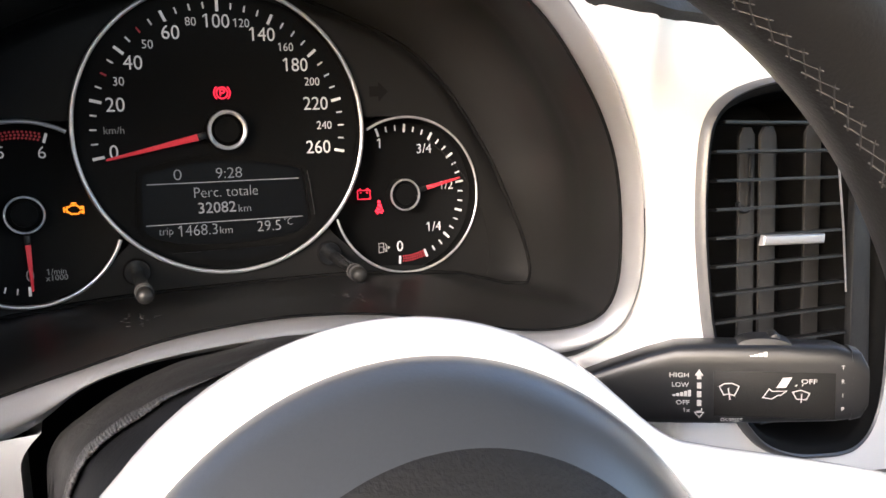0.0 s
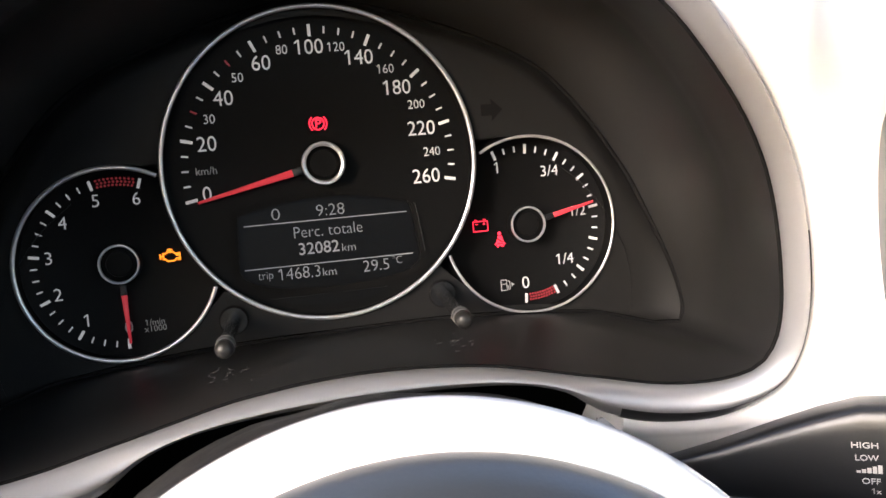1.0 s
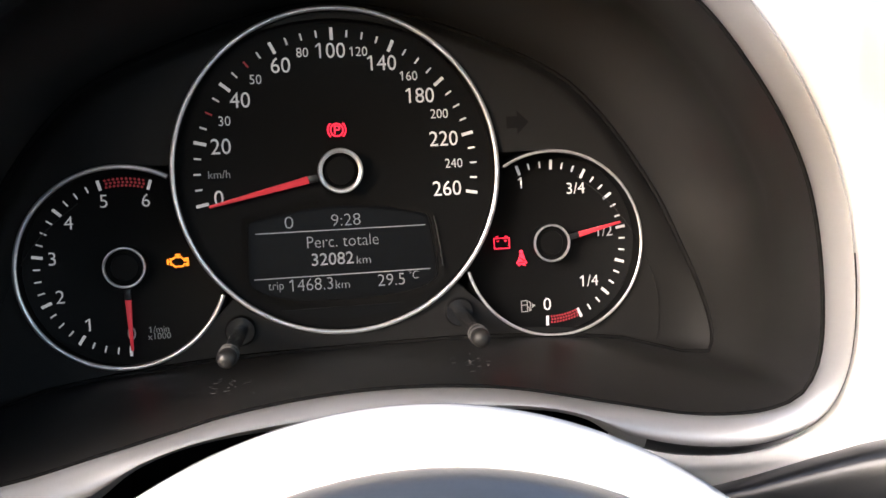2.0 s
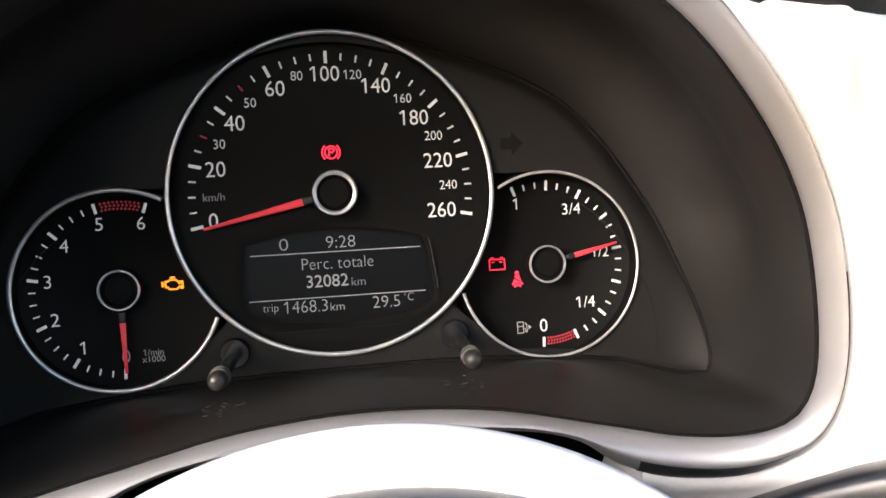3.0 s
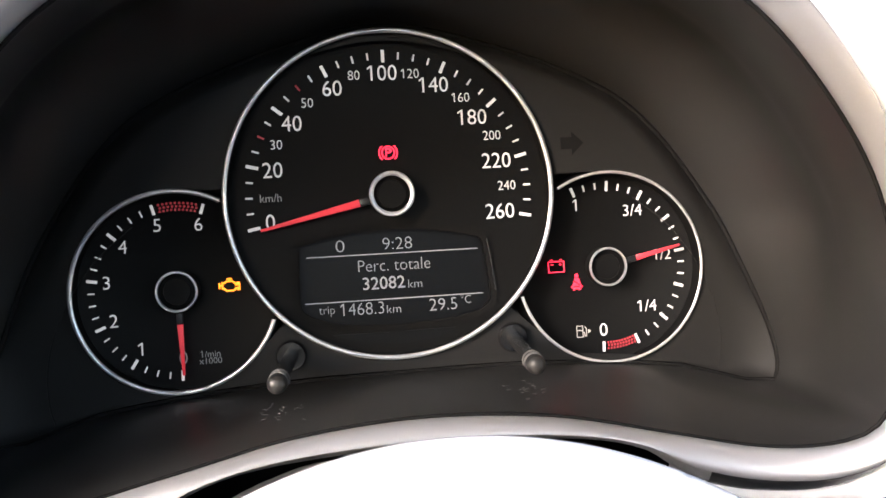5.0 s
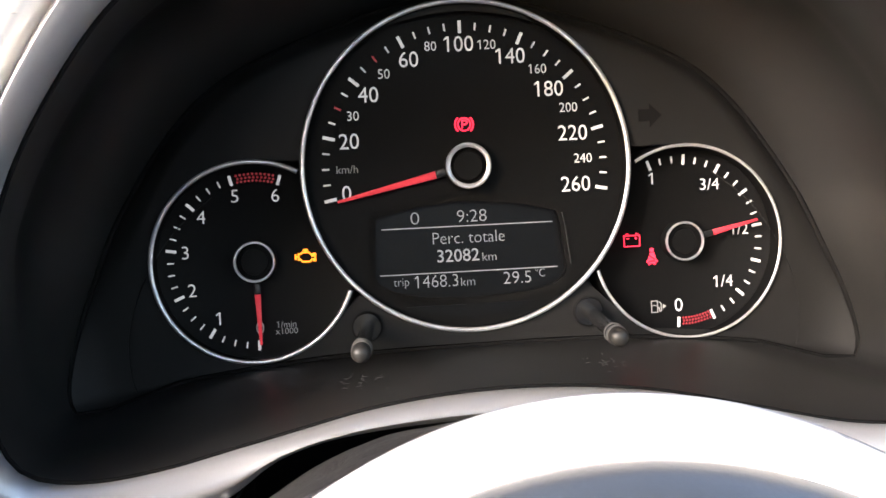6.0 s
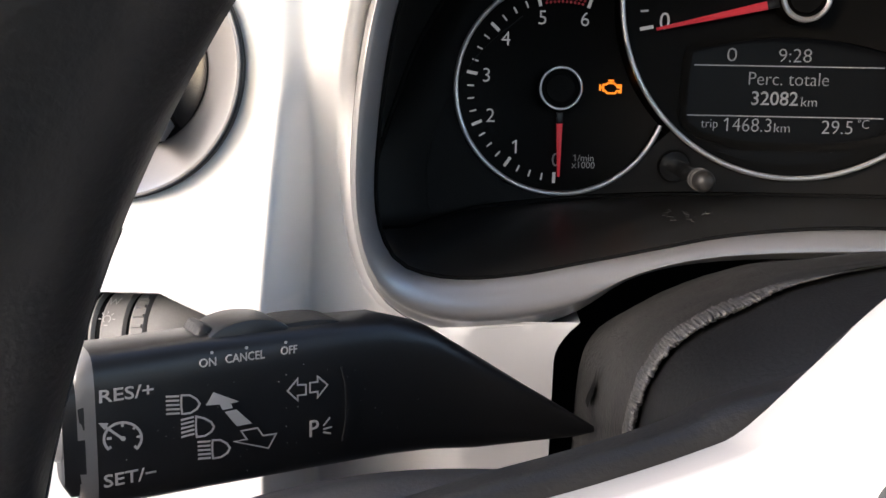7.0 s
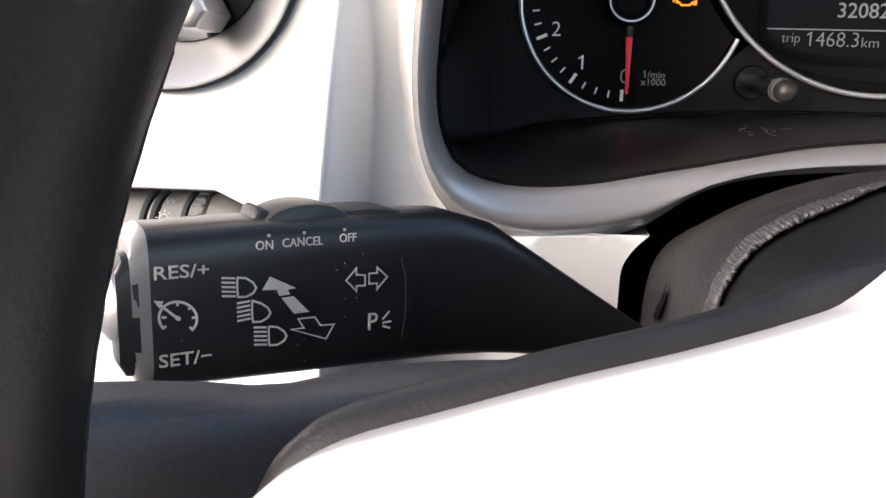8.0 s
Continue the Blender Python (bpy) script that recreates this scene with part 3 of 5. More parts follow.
big_places = (("0", -41.0, -7.5), ("20", -39.3, 9.9), ("40", -32.0, 25.3), ("60", -17.9, 36.7), ("100", -0.7, 41.4), ("140", 16.8, 36.8), ("180", 29.6, 25.2), ("220", 37.3, 9.8), ("260", 37.6, -7.8))
for words, u, v in big_places:
    writing("numeral", words, NUMERAL, sm @ pose(u / 1000, v / 1000, 0.0004), PRINT, speed, bold=-0.004, condense=0.94)
for words, u, v in (("30", -37.6, 18.5), ("50", -26.5, 32.2), ("80", -10.3, 41.0), ("120", 8.9, 41.0), ("160", 26.0, 32.2), ("200", 36.2, 18.7), ("240", 40.5, 1.1)):
    writing("numeral", words, 0.0032, sm @ pose(u / 1000, v / 1000, 0.0004), PRINT, speed, bold=-0.012, condense=0.94)
writing("unit_print", "km/h", 0.0026, sm @ pose(-0.0404, 0.0007, 0.0004), PRINT_DIM, speed)
pointer(speed, sm, 192.9, 0.0112, 0.0452, 0.0026, 0.0009, 0.0036)
hub_cap(speed, sm, 0.0077, 0.0065, 0.0016)

SMALL = 0.0030
tach, tm = dial("tachometer", -0.0715, 0.9033, 0.0337, SMALL, "small black rev counter dial", 0.0084, 0.0331, 0.00080, cut=(61.5, 340.5))
for i in range(25):
    angle = 268.8 - 8.2 * i
    major = i % 4 == 0
    if i > 20 and not major:
        continue
    tick(tach, tm, angle, 0.0268 if major else 0.0275, 0.0303 if major else 0.0297, 0.0010 if major else 0.0005, PRINT)
for i in range(7):
    a = radians(268.8 - 32.8 * i)
    u, v = 0.0238 * math.cos(a), 0.0229 * math.sin(a)
    writing("numeral", str(i), 0.0044, tm @ pose(u + (0.0004 if i == 0 else 0), v, 0.0004), PRINT if i else PRINT_DIM, tach, bold=-0.010)
hatch(tach, tm, 268.8 - 8.2 * 20 - 3, 268.8 - 8.2 * 24 + 3, 0.0268, 0.0302)
writing("unit_print", "1/min", 0.0021, tm @ pose(0.0088, -0.0220, 0.0004), PRINT_DIM, tach)
writing("unit_print", "x1000", 0.0021, tm @ pose(0.0088, -0.0243, 0.0004), PRINT_DIM, tach)
pointer(tach, tm, 271.0, 0.0110, 0.0280, 0.0020, 0.0008, 0.0040)
hub_cap(tach, tm, 0.0069, 0.0065, 0.0009)

fuel, fm = dial("fuel_gauge", 0.0763, 0.9015, 0.0340, SMALL, "small black fuel gauge dial", 0.0082, 0.0332, 0.00055, cut=(-165.5, 122))
for i in range(25):
    angle = 110.6 - 8.49 * i
    major = i % 3 == 0
    if i > 21 and not major:
        continue
    tick(fuel, fm, angle, 0.0270 if major else 0.0277, 0.0306 if major else 0.0300, 0.0010 if major else 0.0006, PRINT)
for words, u, v, size in (("1", -9.1, 22.2, 4.2), ("3/4", 11.6, 19.4, 4.1), ("1/2", 21.9, 2.9, 3.8), ("1/4", 15.2, -15.3, 4.1), ("0", -1.4, -22.9, 4.6)):
    writing("numeral", words, size / 1000, fm @ pose(u / 1000, v / 1000, 0.0004), PRINT, fuel, bold=-0.010)
hatch(fuel, fm, -91, -69, 0.0268, 0.0300)
pointer(fuel, fm, 12.9, 0.0112, 0.0280, 0.0020, 0.0008, 0.0034)
hub_cap(fuel, fm, 0.0069, 0.0055, 0.0008)


# display in the speedometer
def display():
    eye = pose(-0.0208, -0.0164, 0)
    back = sm @ pose(0, 0, -0.0042) @ eye @ Matrix.Diagonal((1.0147, 1.0147, 1, 1)) @ eye.inverted()
    wide = [(x * 1.06, (y + 0.030) * 1.08 - 0.030) for x, y in window]
    glass = part("display", prism(wide, back @ pose(0, 0, -0.0004), 0.0003), LCD, speed, "dark trip computer display with white text")
    part("display_frame", stroke([(x * 1.022, (y + 0.030) * 1.03 - 0.030) for x, y in window], 0.0024, sm @ pose(0, 0, 0.0001), 0.0006, True), GAP, speed, "raised black display edge")
    # the glint down the frame's right side, drawn as a grey strip
    part("edge_glint", stroke([(0.0322, -0.0170), (0.0331, -0.0220), (0.0346, -0.0350)], 0.00035, sm @ pose(0, 0, 0.0006), 0.0003), PIN_TIP, speed, "fine grey line painted as the glint on the display frame")
    low = [(-0.023, -0.0468), (0.021, -0.0468), (0.013, -0.0500), (0.0, -0.0512), (-0.014, -0.0497)]
    part("lower_window", prism(low, sm @ pose(0, 0, 0.0001), 0.0002), LCD, speed, "dark grey lower window")
    for words, u, v, size, width in (("0", -18.3, -16.9, 4.2, 3.0), ("9:28", 1.2, -16.9, 4.2, 10.1), ("Perc. totale", -0.3, -24.1, 4.1, 24.7), ("32082", -4.2, -30.2, 4.2, 14.4), ("km", 6.6, -31.0, 2.9, 4.8),
                                     ("trip", -23.9, -38.2, 2.9, 5.2), ("1468.3", -11.9, -38.6, 4.3, 14.8), ("km", -1.2, -39.2, 2.9, 4.8), ("29.5", 16.0, -38.8, 4.2, 9.5), ("\u00b0C", 23.9, -37.6, 2.8, 3.4)):
        writing("display_text", words, size / 1000, back @ pose(u / 1000, v / 1000, 0.0002), LCD_TEXT, glass, width=width / 1000, bold=0.004 if words == "32082" else -0.022)
    for u0, u1, v in ((-29.8, 29.0, -20.0), (-31.1, 30.0, -35.6)):
        part("display_line", stroke([(u0 / 1000, v / 1000), (u1 / 1000, v / 1000)], 0.00035, back @ pose(0, 0, 0.0001), 0.0001), LCD_TEXT, glass)
    return glass


display()


# tell-tales
def tell_tale(name, m, lines, width, mat, parent, label, fills=()):
    bm = bmesh.new()
    for points, closed in lines:
        add(bm, stroke([(x / 1000, y / 1000) for x, y in points], width, m, 0.00012, closed))
    for points in fills:
        add(bm, prism([(x / 1000, y / 1000) for x, y in points], m, 0.00012))
    return part(name, bm, mat, parent, label, sharp=20)


circle = (arc_points(0, 0, 2.15, 0, 345, 23), True)
brake = tell_tale("parking_brake_lamp", sm @ pose(-0.0001, 0.0144, 0.0004), [circle, (arc_points(0, 0, 3.1, -48, 48), False), (arc_points(0, 0, 3.1, 132, 228), False), ([(-0.7, -1.3), (-0.7, 1.3), (0.5, 1.3), (0.95, 0.9), (0.95, 0.4), (0.5, 0.0), (-0.7, 0.0)], False)], 0.00052, LAMP_RED, speed, "lit red parking brake lamp")
engine_line = [(-2.2, -0.9), (-2.2, 1.0), (-1.3, 1.0), (-0.8, 1.5), (1.2, 1.5), (1.9, 0.8), (2.3, 0.8), (2.3, 0.2), (2.9, 0.2), (2.9, 0.9), (3.4, 0.9), (3.4, -1.4), (2.9, -1.4), (2.9, -0.9), (2.3, -0.9), (1.6, -1.7), (-0.9, -1.7), (-1.6, -0.9)]
tell_tale("engine_lamp", tm @ pose(0.0163, 0.0007, 0.0004), [(engine_line, True), ([(-3.2, -0.9), (-3.2, 1.0)], False), ([(-3.2, 0.1), (-2.2, 0.1)], False), ([(-0.7, 2.3), (1.1, 2.3)], False), ([(0.2, 1.5), (0.2, 2.3)], False)], 0.00058, LAMP_AMBER, tach, "lit amber engine lamp")
tell_tale("battery_lamp", fm @ pose(-0.0184, 0.0012, 0.0036), [([(-2.8, -2.1), (2.8, -2.1), (2.8, 1.6), (-2.8, 1.6)], True), ([(-2.2, 2.2), (-1.2, 2.2)], False), ([(1.2, 2.2), (2.2, 2.2)], False), ([(-1.9, 0.6), (-1.0, 0.6)], False), ([(1.0, 0.6), (1.9, 0.6)], False), ([(1.45, 0.2), (1.45, 1.0)], False)], 0.00034, LAMP_RED, fuel, "lit red battery lamp")
tell_tale("seat_belt_lamp", fm @ pose(-0.0104, -0.0049, 0.0004), [([(-2.0, -2.0), (-1.2, -1.3)], False), ([(2.0, -2.0), (1.2, -1.3)], False), ([(-1.0, -2.2), (-1.0, -3.0)], False), ([(1.0, -2.2), (1.0, -3.0)], False)], 0.0007, LAMP_RED, fuel, "lit red seat belt lamp",
          fills=(arc_points(0, 2.2, 0.75, 0, 340, 11), [(-0.7, 1.3), (0.9, 1.3), (1.5, -1.2), (-0.9, 0.6)], [(-1.1, 0.2), (1.2, -1.5), (-1.5, -1.5)], [(-1.4, -1.9), (1.4, -1.9), (0.9, -2.6), (-0.9, -2.6)]))
tell_tale("pump_mark", fm @ pose(-0.0094, -0.0228, 0.0004), [([(-1.9, -2.0), (0.3, -2.0), (0.3, 2.0), (-1.9, 2.0)], True), ([(-1.9, 0.4), (0.3, 0.4)], False), ([(0.3, -0.4), (0.9, -0.4), (1.0, -1.7), (1.6, -1.7), (1.6, 1.0), (0.9, 1.7)], False)], 0.0003, PRINT_DIM, fuel, "white fuel pump mark", fills=([(2.2, -0.8), (3.4, 0.0), (2.2, 0.8)],))
arrow_m = facing(0.0651, PLATE_Y, 0.9454, ROLL)
arrow = [(-3.9, -2.0), (0.0, -2.0), (0.0, -4.1), (4.3, 0.1), (0.0, 4.2), (0.0, 2.2), (-3.9, 2.2)]
part("turn_arrow", prism([(x / 1000, y / 1000) for x, y in arrow], arrow_m, 0.0002), GAP, cluster, "unlit black turn signal arrow")
border = [(0.0, -1.5), (20, -3.4), (38, -6.8), (41, -4.6), (42.2, 2), (42, 12), (39, 24), (33, 36), (24, 48), (12, 58)]
part("face_edge", tube([Vector((0.0744 + 0.971 * u / 1000, PLATE_Y - 0.0002, 0.8689 + 0.971 * v / 1000)) for u, v, _ in spline([(u, v, 0) for u, v in border], 6)], 0.00018, 6), FACE, cluster, "fine raised edge of the faceplate")
part("face_edge", tube([Vector((2 * X0 - 0.0744 - 0.971 * u / 1000, PLATE_Y - 0.0002, 0.8689 + 0.971 * v / 1000)) for u, v, _ in spline([(u, v, 0) for u, v in border], 6)], 0.00018, 6), FACE, cluster, "fine raised edge of the faceplate")


def reset_pin(x, z, base_x, base_z):
    tip, root = Vector((x, -0.0525, z)), Vector((base_x, PLATE_Y + 0.0004, base_z))
    d = (root - tip).normalized()
    pin_m = Matrix.Translation(tip) @ d.to_track_quat("Z", "Y").to_matrix().to_4x4()
    pin = part("reset_pin", lathe([(0, 0), (0.0016, 0.0003), (0.0024, 0.0012), (0.0027, 0.0025), (0.0027, 0.0050), (0.0024, 0.0056), (0.0023, 0.0062), (0.0027, 0.0068), (0.0028, 0.0088), (0.0024, 0.0094), (0.0023, 0.0100), (0.0023, (root - tip).length)], pin_m, 24), PIN, cluster, "black reset pin with rounded tip")
    part("pin_tip", lathe([(0, -0.0001), (0.0016, 0.0002), (0.0025, 0.0011), (0.00285, 0.0025), (0.00285, 0.0046)], pin_m, 24), PIN_TIP, pin, "rounded grey tip")
    for s0 in (0.0062, 0.0092):
        part("band", lathe([(0.0024, s0 - 0.0003), (0.0030, s0 - 0.0002), (0.0031, s0), (0.0030, s0 + 0.0002), (0.0024, s0 + 0.0003)], pin_m, 24), GREY_PLASTIC, pin, "fine grey band")
    part("collar", lathe([(0.0023, 0), (0.0046, 0.0), (0.0052, 0.0012), (0.0050, 0.004), (0.0023, 0.004)], Matrix.Translation(root + Vector((0, 0.0008, 0))) @ d.to_track_quat("Z", "Y").to_matrix().to_4x4() @ pose(0, 0, -0.004), 24), PIN, pin)


reset_pin(-0.0375, 0.8772, -0.0354, 0.8796)
reset_pin(0.0368, 0.8765, 0.0400, 0.8799)


def scuffs(px, seed):
    """A few fine scratches on the sill below a reset pin."""
    rng = random.Random(seed)
    for k in range(26):
        x, y = px + rng.gauss(0, 0.0036), -0.037 + rng.gauss(0, 0.0045)
        near = min(sill_points, key=lambda p: (p.x - x) ** 2 + (p.y - y) ** 2)
        a, n = rng.uniform(-0.6, 0.6), rng.choice((0.0002, 0.0002, 0.0003, 0.0005, 0.0008))
        d = Vector((math.cos(a), math.sin(a), 0))
        p = Vector((x, y, near.z + 0.0001))
        part("scuff", tube([p - d * n, p, p + d * n], 0.00006, 5), GREY_PLASTIC, cluster)


scuffs(-0.0375, 3)
scuffs(0.0370, 8)


# ---- steering wheel ----
WHEEL = Vector((0.0007, -0.2025, 0.8243))
TILT = 0.0273
RIM_R, RIM_T = 0.1580, 0.0160
wheel_up = Vector((0, math.sin(TILT), math.cos(TILT)))
wheel_out = Vector((0, -math.cos(TILT), math.sin(TILT)))


def on_wheel(x, z, out=0.0):
    """A place given by right and up in the wheel's plane and by its height towards the driver."""
    return WHEEL + Vector((x, 0, 0)) + wheel_up * z + wheel_out * out


wheel_pose = Matrix.Translation(WHEEL) @ Matrix(((1, 0, 0, 0), (0, wheel_up.y, wheel_out.y, 0), (0, wheel_up.z, wheel_out.z, 0), (0, 0, 0, 1)))
wheel = thing("steering_wheel", WHEEL - wheel_up * 0.17, "black leather steering wheel with white painted spoke trim", "steering wheel")
rows = []
for i in range(180):
    a = 2 * math.pi * i / 180
    c = Vector((math.cos(a), math.sin(a)))
    row = []
    for k in range(20):
        b = 2 * math.pi * k / 20
        r, h = RIM_R + RIM_T * math.cos(b), RIM_T * 1.05 * math.sin(b)
        row.append(on_wheel(c.x * r, c.y * r, h))
    rows.append(row)
rim = part("rim", loft(rows, close_rows=True, close_cols=True), LEATHER, wheel, "black leather rim")


def stitches():
    bm = bmesh.new()
    count = 150
    for i in range(count):
        a0 = 2 * math.pi * i / count
        if radians(135) < a0 < radians(158):
            continue
        turn_in = 0.45 if radians(158) <= a0 < radians(215) else -0.26
        for way in (1, -1):
            pts = []
            for t in (0, 0.5, 1):
                a = a0 + (t - 0.5) * way * 2 * math.pi / count * 1.3
                b = math.pi + turn_in - (t - 0.5) * 0.26
                r, h = RIM_R + (RIM_T - 0.00012) * math.cos(b), -(RIM_T * 1.05 - 0.00012) * math.sin(b)
                pts.append(on_wheel(math.cos(a) * r, math.sin(a) * r, -h))
            add_tube(bm, pts, 0.00032)
    return bm


def add_tube(bm, pts, r, sides=4):
    rows = []
    for i, p in enumerate(pts):
        d = (pts[min(i + 1, len(pts) - 1)] - pts[max(i - 1, 0)]).normalized()
        s = d.orthogonal().normalized()
        t = d.cross(s)
        rows.append([bm.verts.new(p + (s * math.cos(2 * math.pi * k / sides) + t * math.sin(2 * math.pi * k / sides)) * r) for k in range(sides)])
    for a, b in zip(rows, rows[1:]):
        for k in range(sides):
            bm.faces.new((a[k], a[(k + 1) % sides], b[(k + 1) % sides], b[k]))


part("stitching", stitches(), THREAD, rim, "grey cross stitching along the inner seam")


HUB_ROLL = -1.0
HUB_TILT = 0.2915
hub_up = Vector((0, math.sin(HUB_TILT), math.cos(HUB_TILT)))
hub_out = Vector((0, -math.cos(HUB_TILT), math.sin(HUB_TILT)))
hub_pose = Matrix.Translation(Vector((-0.0069, -0.1962, 0.8160))) @ Matrix(((1, 0, 0, 0), (0, hub_up.y, hub_out.y, 0), (0, hub_up.z, hub_out.z, 0), (0, 0, 0, 1)))


def trim_outline(grow=0.0, arch_grow=0.0, right_grow=0.0):
    """The white trim: an arch over the hub that runs out into two drooping spokes."""
    top = [((0.0712 + arch_grow) * math.cos(radians(a)), (0.0743 + arch_grow) * math.sin(radians(a))) for a in range(44, 137, 4)]
    right = [(0.1180, -0.010), (0.1178, 0.006), (0.1170, 0.0150), (0.1153, 0.0201), (0.1129, 0.0232), (0.1089, 0.0260), (0.0985, 0.0296), (0.088, 0.0331), (0.077, 0.0364), (0.066, 0.0402), (0.0605, 0.0430)]
    left = [(-x - grow * 0.4, z + grow) for x, z in reversed(right)]
    right = [(0.1500, -0.012), (0.1495, 0.002), (0.1460, 0.0110), (0.1400, 0.0155), (0.1275, 0.0203), (0.1122, 0.0254), (0.1015, 0.0289), (0.0867, 0.0333), (0.0723, 0.0375), (0.0614, 0.0418)]
    right = [(x, z + right_grow) for x, z in right]
    low = [(-0.112, -0.030), (-0.07, -0.055), (0, -0.070), (0.07, -0.055), (0.112, -0.030)]
    return [(p.x, p.y) for p in spline([(*p, 0) for p in right + top + left + low], 4, closed=True)]


SPOKE_LINES = ((-1, 0.0660, 0.380), (1, 0.0624, -0.335))


def below_edge(x, z):
    """How far a place lies below the upper edge of the spokes."""
    _, height, slope = SPOKE_LINES[x > 0]
    return height + slope * x - z


def dished(outline, back, depth, bevel, segments, crease=0.0):
    """The outline raised into a plate whose ends bend forward to the rim, with a crease below its upper edge."""
    bm = prism(outline, pose(0, 0, back), depth, bevel, segments)
    bmesh.ops.triangulate(bm, faces=[f for f in bm.faces if len(f.verts) > 4])
    if crease:
        for _, height, slope in SPOKE_LINES:
            for down in (crease, crease + 0.0015, crease + 0.006, crease + 0.014, crease + 0.024):
                bmesh.ops.bisect_plane(bm, geom=bm.verts[:] + bm.edges[:] + bm.faces[:], dist=1e-6, plane_co=(0, height - down, 0), plane_no=(-slope, 1, 0))
        bmesh.ops.triangulate(bm, faces=[f for f in bm.faces if len(f.verts) > 4])
    long_edges = [e for e in bm.edges if e.calc_length() > 0.012]
    bmesh.ops.subdivide_edges(bm, edges=long_edges, cuts=3)
    for v in bm.verts:
        if crease and v.co.z > back + depth * 0.5:
            side = max(0.0, min(1.0, (abs(v.co.x) - 0.050) / 0.020))
            v.co.z -= side * min(0.011, 0.6 * max(0.0, below_edge(v.co.x, v.co.y) - crease))
        v.co.z += 0.15 * max(0.0, abs(v.co.x) - 0.055)
    bmesh.ops.transform(bm, matrix=hub_pose @ pose(0, 0, 0, 0, 0, HUB_ROLL), verts=bm.verts)
    return bm


part("spoke_trim", dished(trim_outline(), 0.0, 0.0165, 0.0068, 5, 0.0085), WHITE_PAINT, wheel, "glossy white painted spoke and hub trim", sharp=50)
part("spoke_shell", dished(trim_outline(0.0026, -0.003, -0.0010), -0.0130, 0.0126, 0.003, 3), SOFT_BLACK, wheel, "dark soft rear shell of the spokes", sharp=50)
for sign in (1, -1):
    rows = []
    for i in range(17):
        t = i / 16
        x = sign * (0.085 + 0.066 * t)
        top, low = 0.0118 + 0.001 * t + 0.009 * max(0, t - 0.72) / 0.28 - sign * 0.0034 - 0.0022 - 0.010 * (sign > 0) + 0.0034 * (sign < 0) * math.sin(math.pi * min(1.0, (1 - t) * 1.1) / 2), -0.050 + 0.012 * t
        mid, h = (top + low) / 2, (top - low) / 2
        out = -0.046 + 0.040 * t ** 3
        rows.append([on_wheel(x, mid + h * math.copysign(abs(math.sin(b)) ** 0.6, math.sin(b)), out + 0.011 * math.copysign(abs(math.cos(b)) ** 0.6, math.cos(b))) for b in (2 * math.pi * k / 24 for k in range(24))])
    part("spoke", loft(rows, close_cols=True, cap=True), SPOKE_SKIN, wheel, "black grained spoke")
pad_m = hub_pose @ pose(0.0003, -0.0056, 0) @ Matrix.Diagonal((1, 1.044, 1, 1))
pad = part("airbag_cover", lathe([(0.0685, 0.010), (0.0686, 0.0160), (0.0682, 0.0180), (0.0668, 0.0203), (0.0640, 0.0232), (0.0600, 0.0264), (0.0560, 0.0290), (0.0520, 0.0311)], pad_m, 120), PAD, wheel, "smooth dark grey airbag cover", sharp=60)
part("grained_centre", lathe([(0.0524, 0.0307), (0.0510, 0.0319), (0.0460, 0.0340), (0.035, 0.0372), (0.018, 0.0392), (0.0, 0.0400)], pad_m, 120), PAD_GRAIN, pad, "coarsely grained centre of the airbag cover")


# ---- steering column ----
column = thing("steering_column", (X0, -0.10, 0.72), "dark grey steering column shroud with worn fibre edge", "steering column")


BACK_HALF = [(0, 0.8625), (0.017, 0.8607), (0.035, 0.8580), (0.0515, 0.8520), (0.0641, 0.8445), (0.0685, 0.8405), (0.0712, 0.8350), (0.0722, 0.8250), (0.0726, 0.800), (0.0726, 0.760)]
SEAM_HALF = [(0, 0.8682), (0.020, 0.8668), (0.039, 0.8628), (0.0475, 0.8592), (0.0550, 0.8555), (0.0610, 0.8512), (0.0643, 0.8465), (0.0665, 0.8410), (0.0682, 0.8300), (0.0688, 0.800), (0.0688, 0.760)]


def arch(half, y, wide=1.0, drop=0.0, n=120):
    """A line over the column from one flank to the other at the depth y."""
    right = [(x, z) for x, z in half]
    line = [(-x, z) for x, z in reversed(right[1:])] + right
    line = resample(spline([(X0 + x * wide, y, z - drop) for x, z in line], 8), n, closed=False)
    return line


def between(t, y, wide=1.0, drop=0.0):
    a, b = arch(BACK_HALF, y, wide, drop), arch(SEAM_HALF, y, wide, drop)
    return [p.lerp(q, t) for p, q in zip(a, b)]


folds = []
for y, t, wide, drop in ((-0.050, 0.0, 0.975, 0.012), (-0.062, 0.0, 0.99, 0.004), (-0.070, 0.0, 1.0, 0.0), (-0.076, 0.08, 1.001, -0.0004), (-0.084, 0.26, 1.001, -0.0006), (-0.092, 0.42, 1.0, 0.0), (-0.100, 0.60, 1.0, 0.0), (-0.108, 0.78, 1.0, 0.0), (-0.114, 0.92, 1.0, 0.0), (-0.118, 1.0, 0.998, 0.0)):
    row = between(t, y, wide, drop)
    folds.append([p + Vector((0, 0, 0.0005 * noise.noise(p * 60) + 0.0002 * noise.noise(p * 260))) for p in row])
part("boot", loft(folds), BOOT, column, "grained grey boot over the column", sharp=60)
part("upper_cover", loft([arch(SEAM_HALF, -0.114, 0.985, 0.0012), arch(SEAM_HALF, -0.122, 0.985, 0.0012), arch(SEAM_HALF, -0.140, 0.975, 0.0016), arch(SEAM_HALF, -0.156, 0.95, 0.003), arch(SEAM_HALF, -0.164, 0.90, 0.008)]), SOFT_BLACK, column, "smooth dark column cover")
rows = []
random.seed(4)
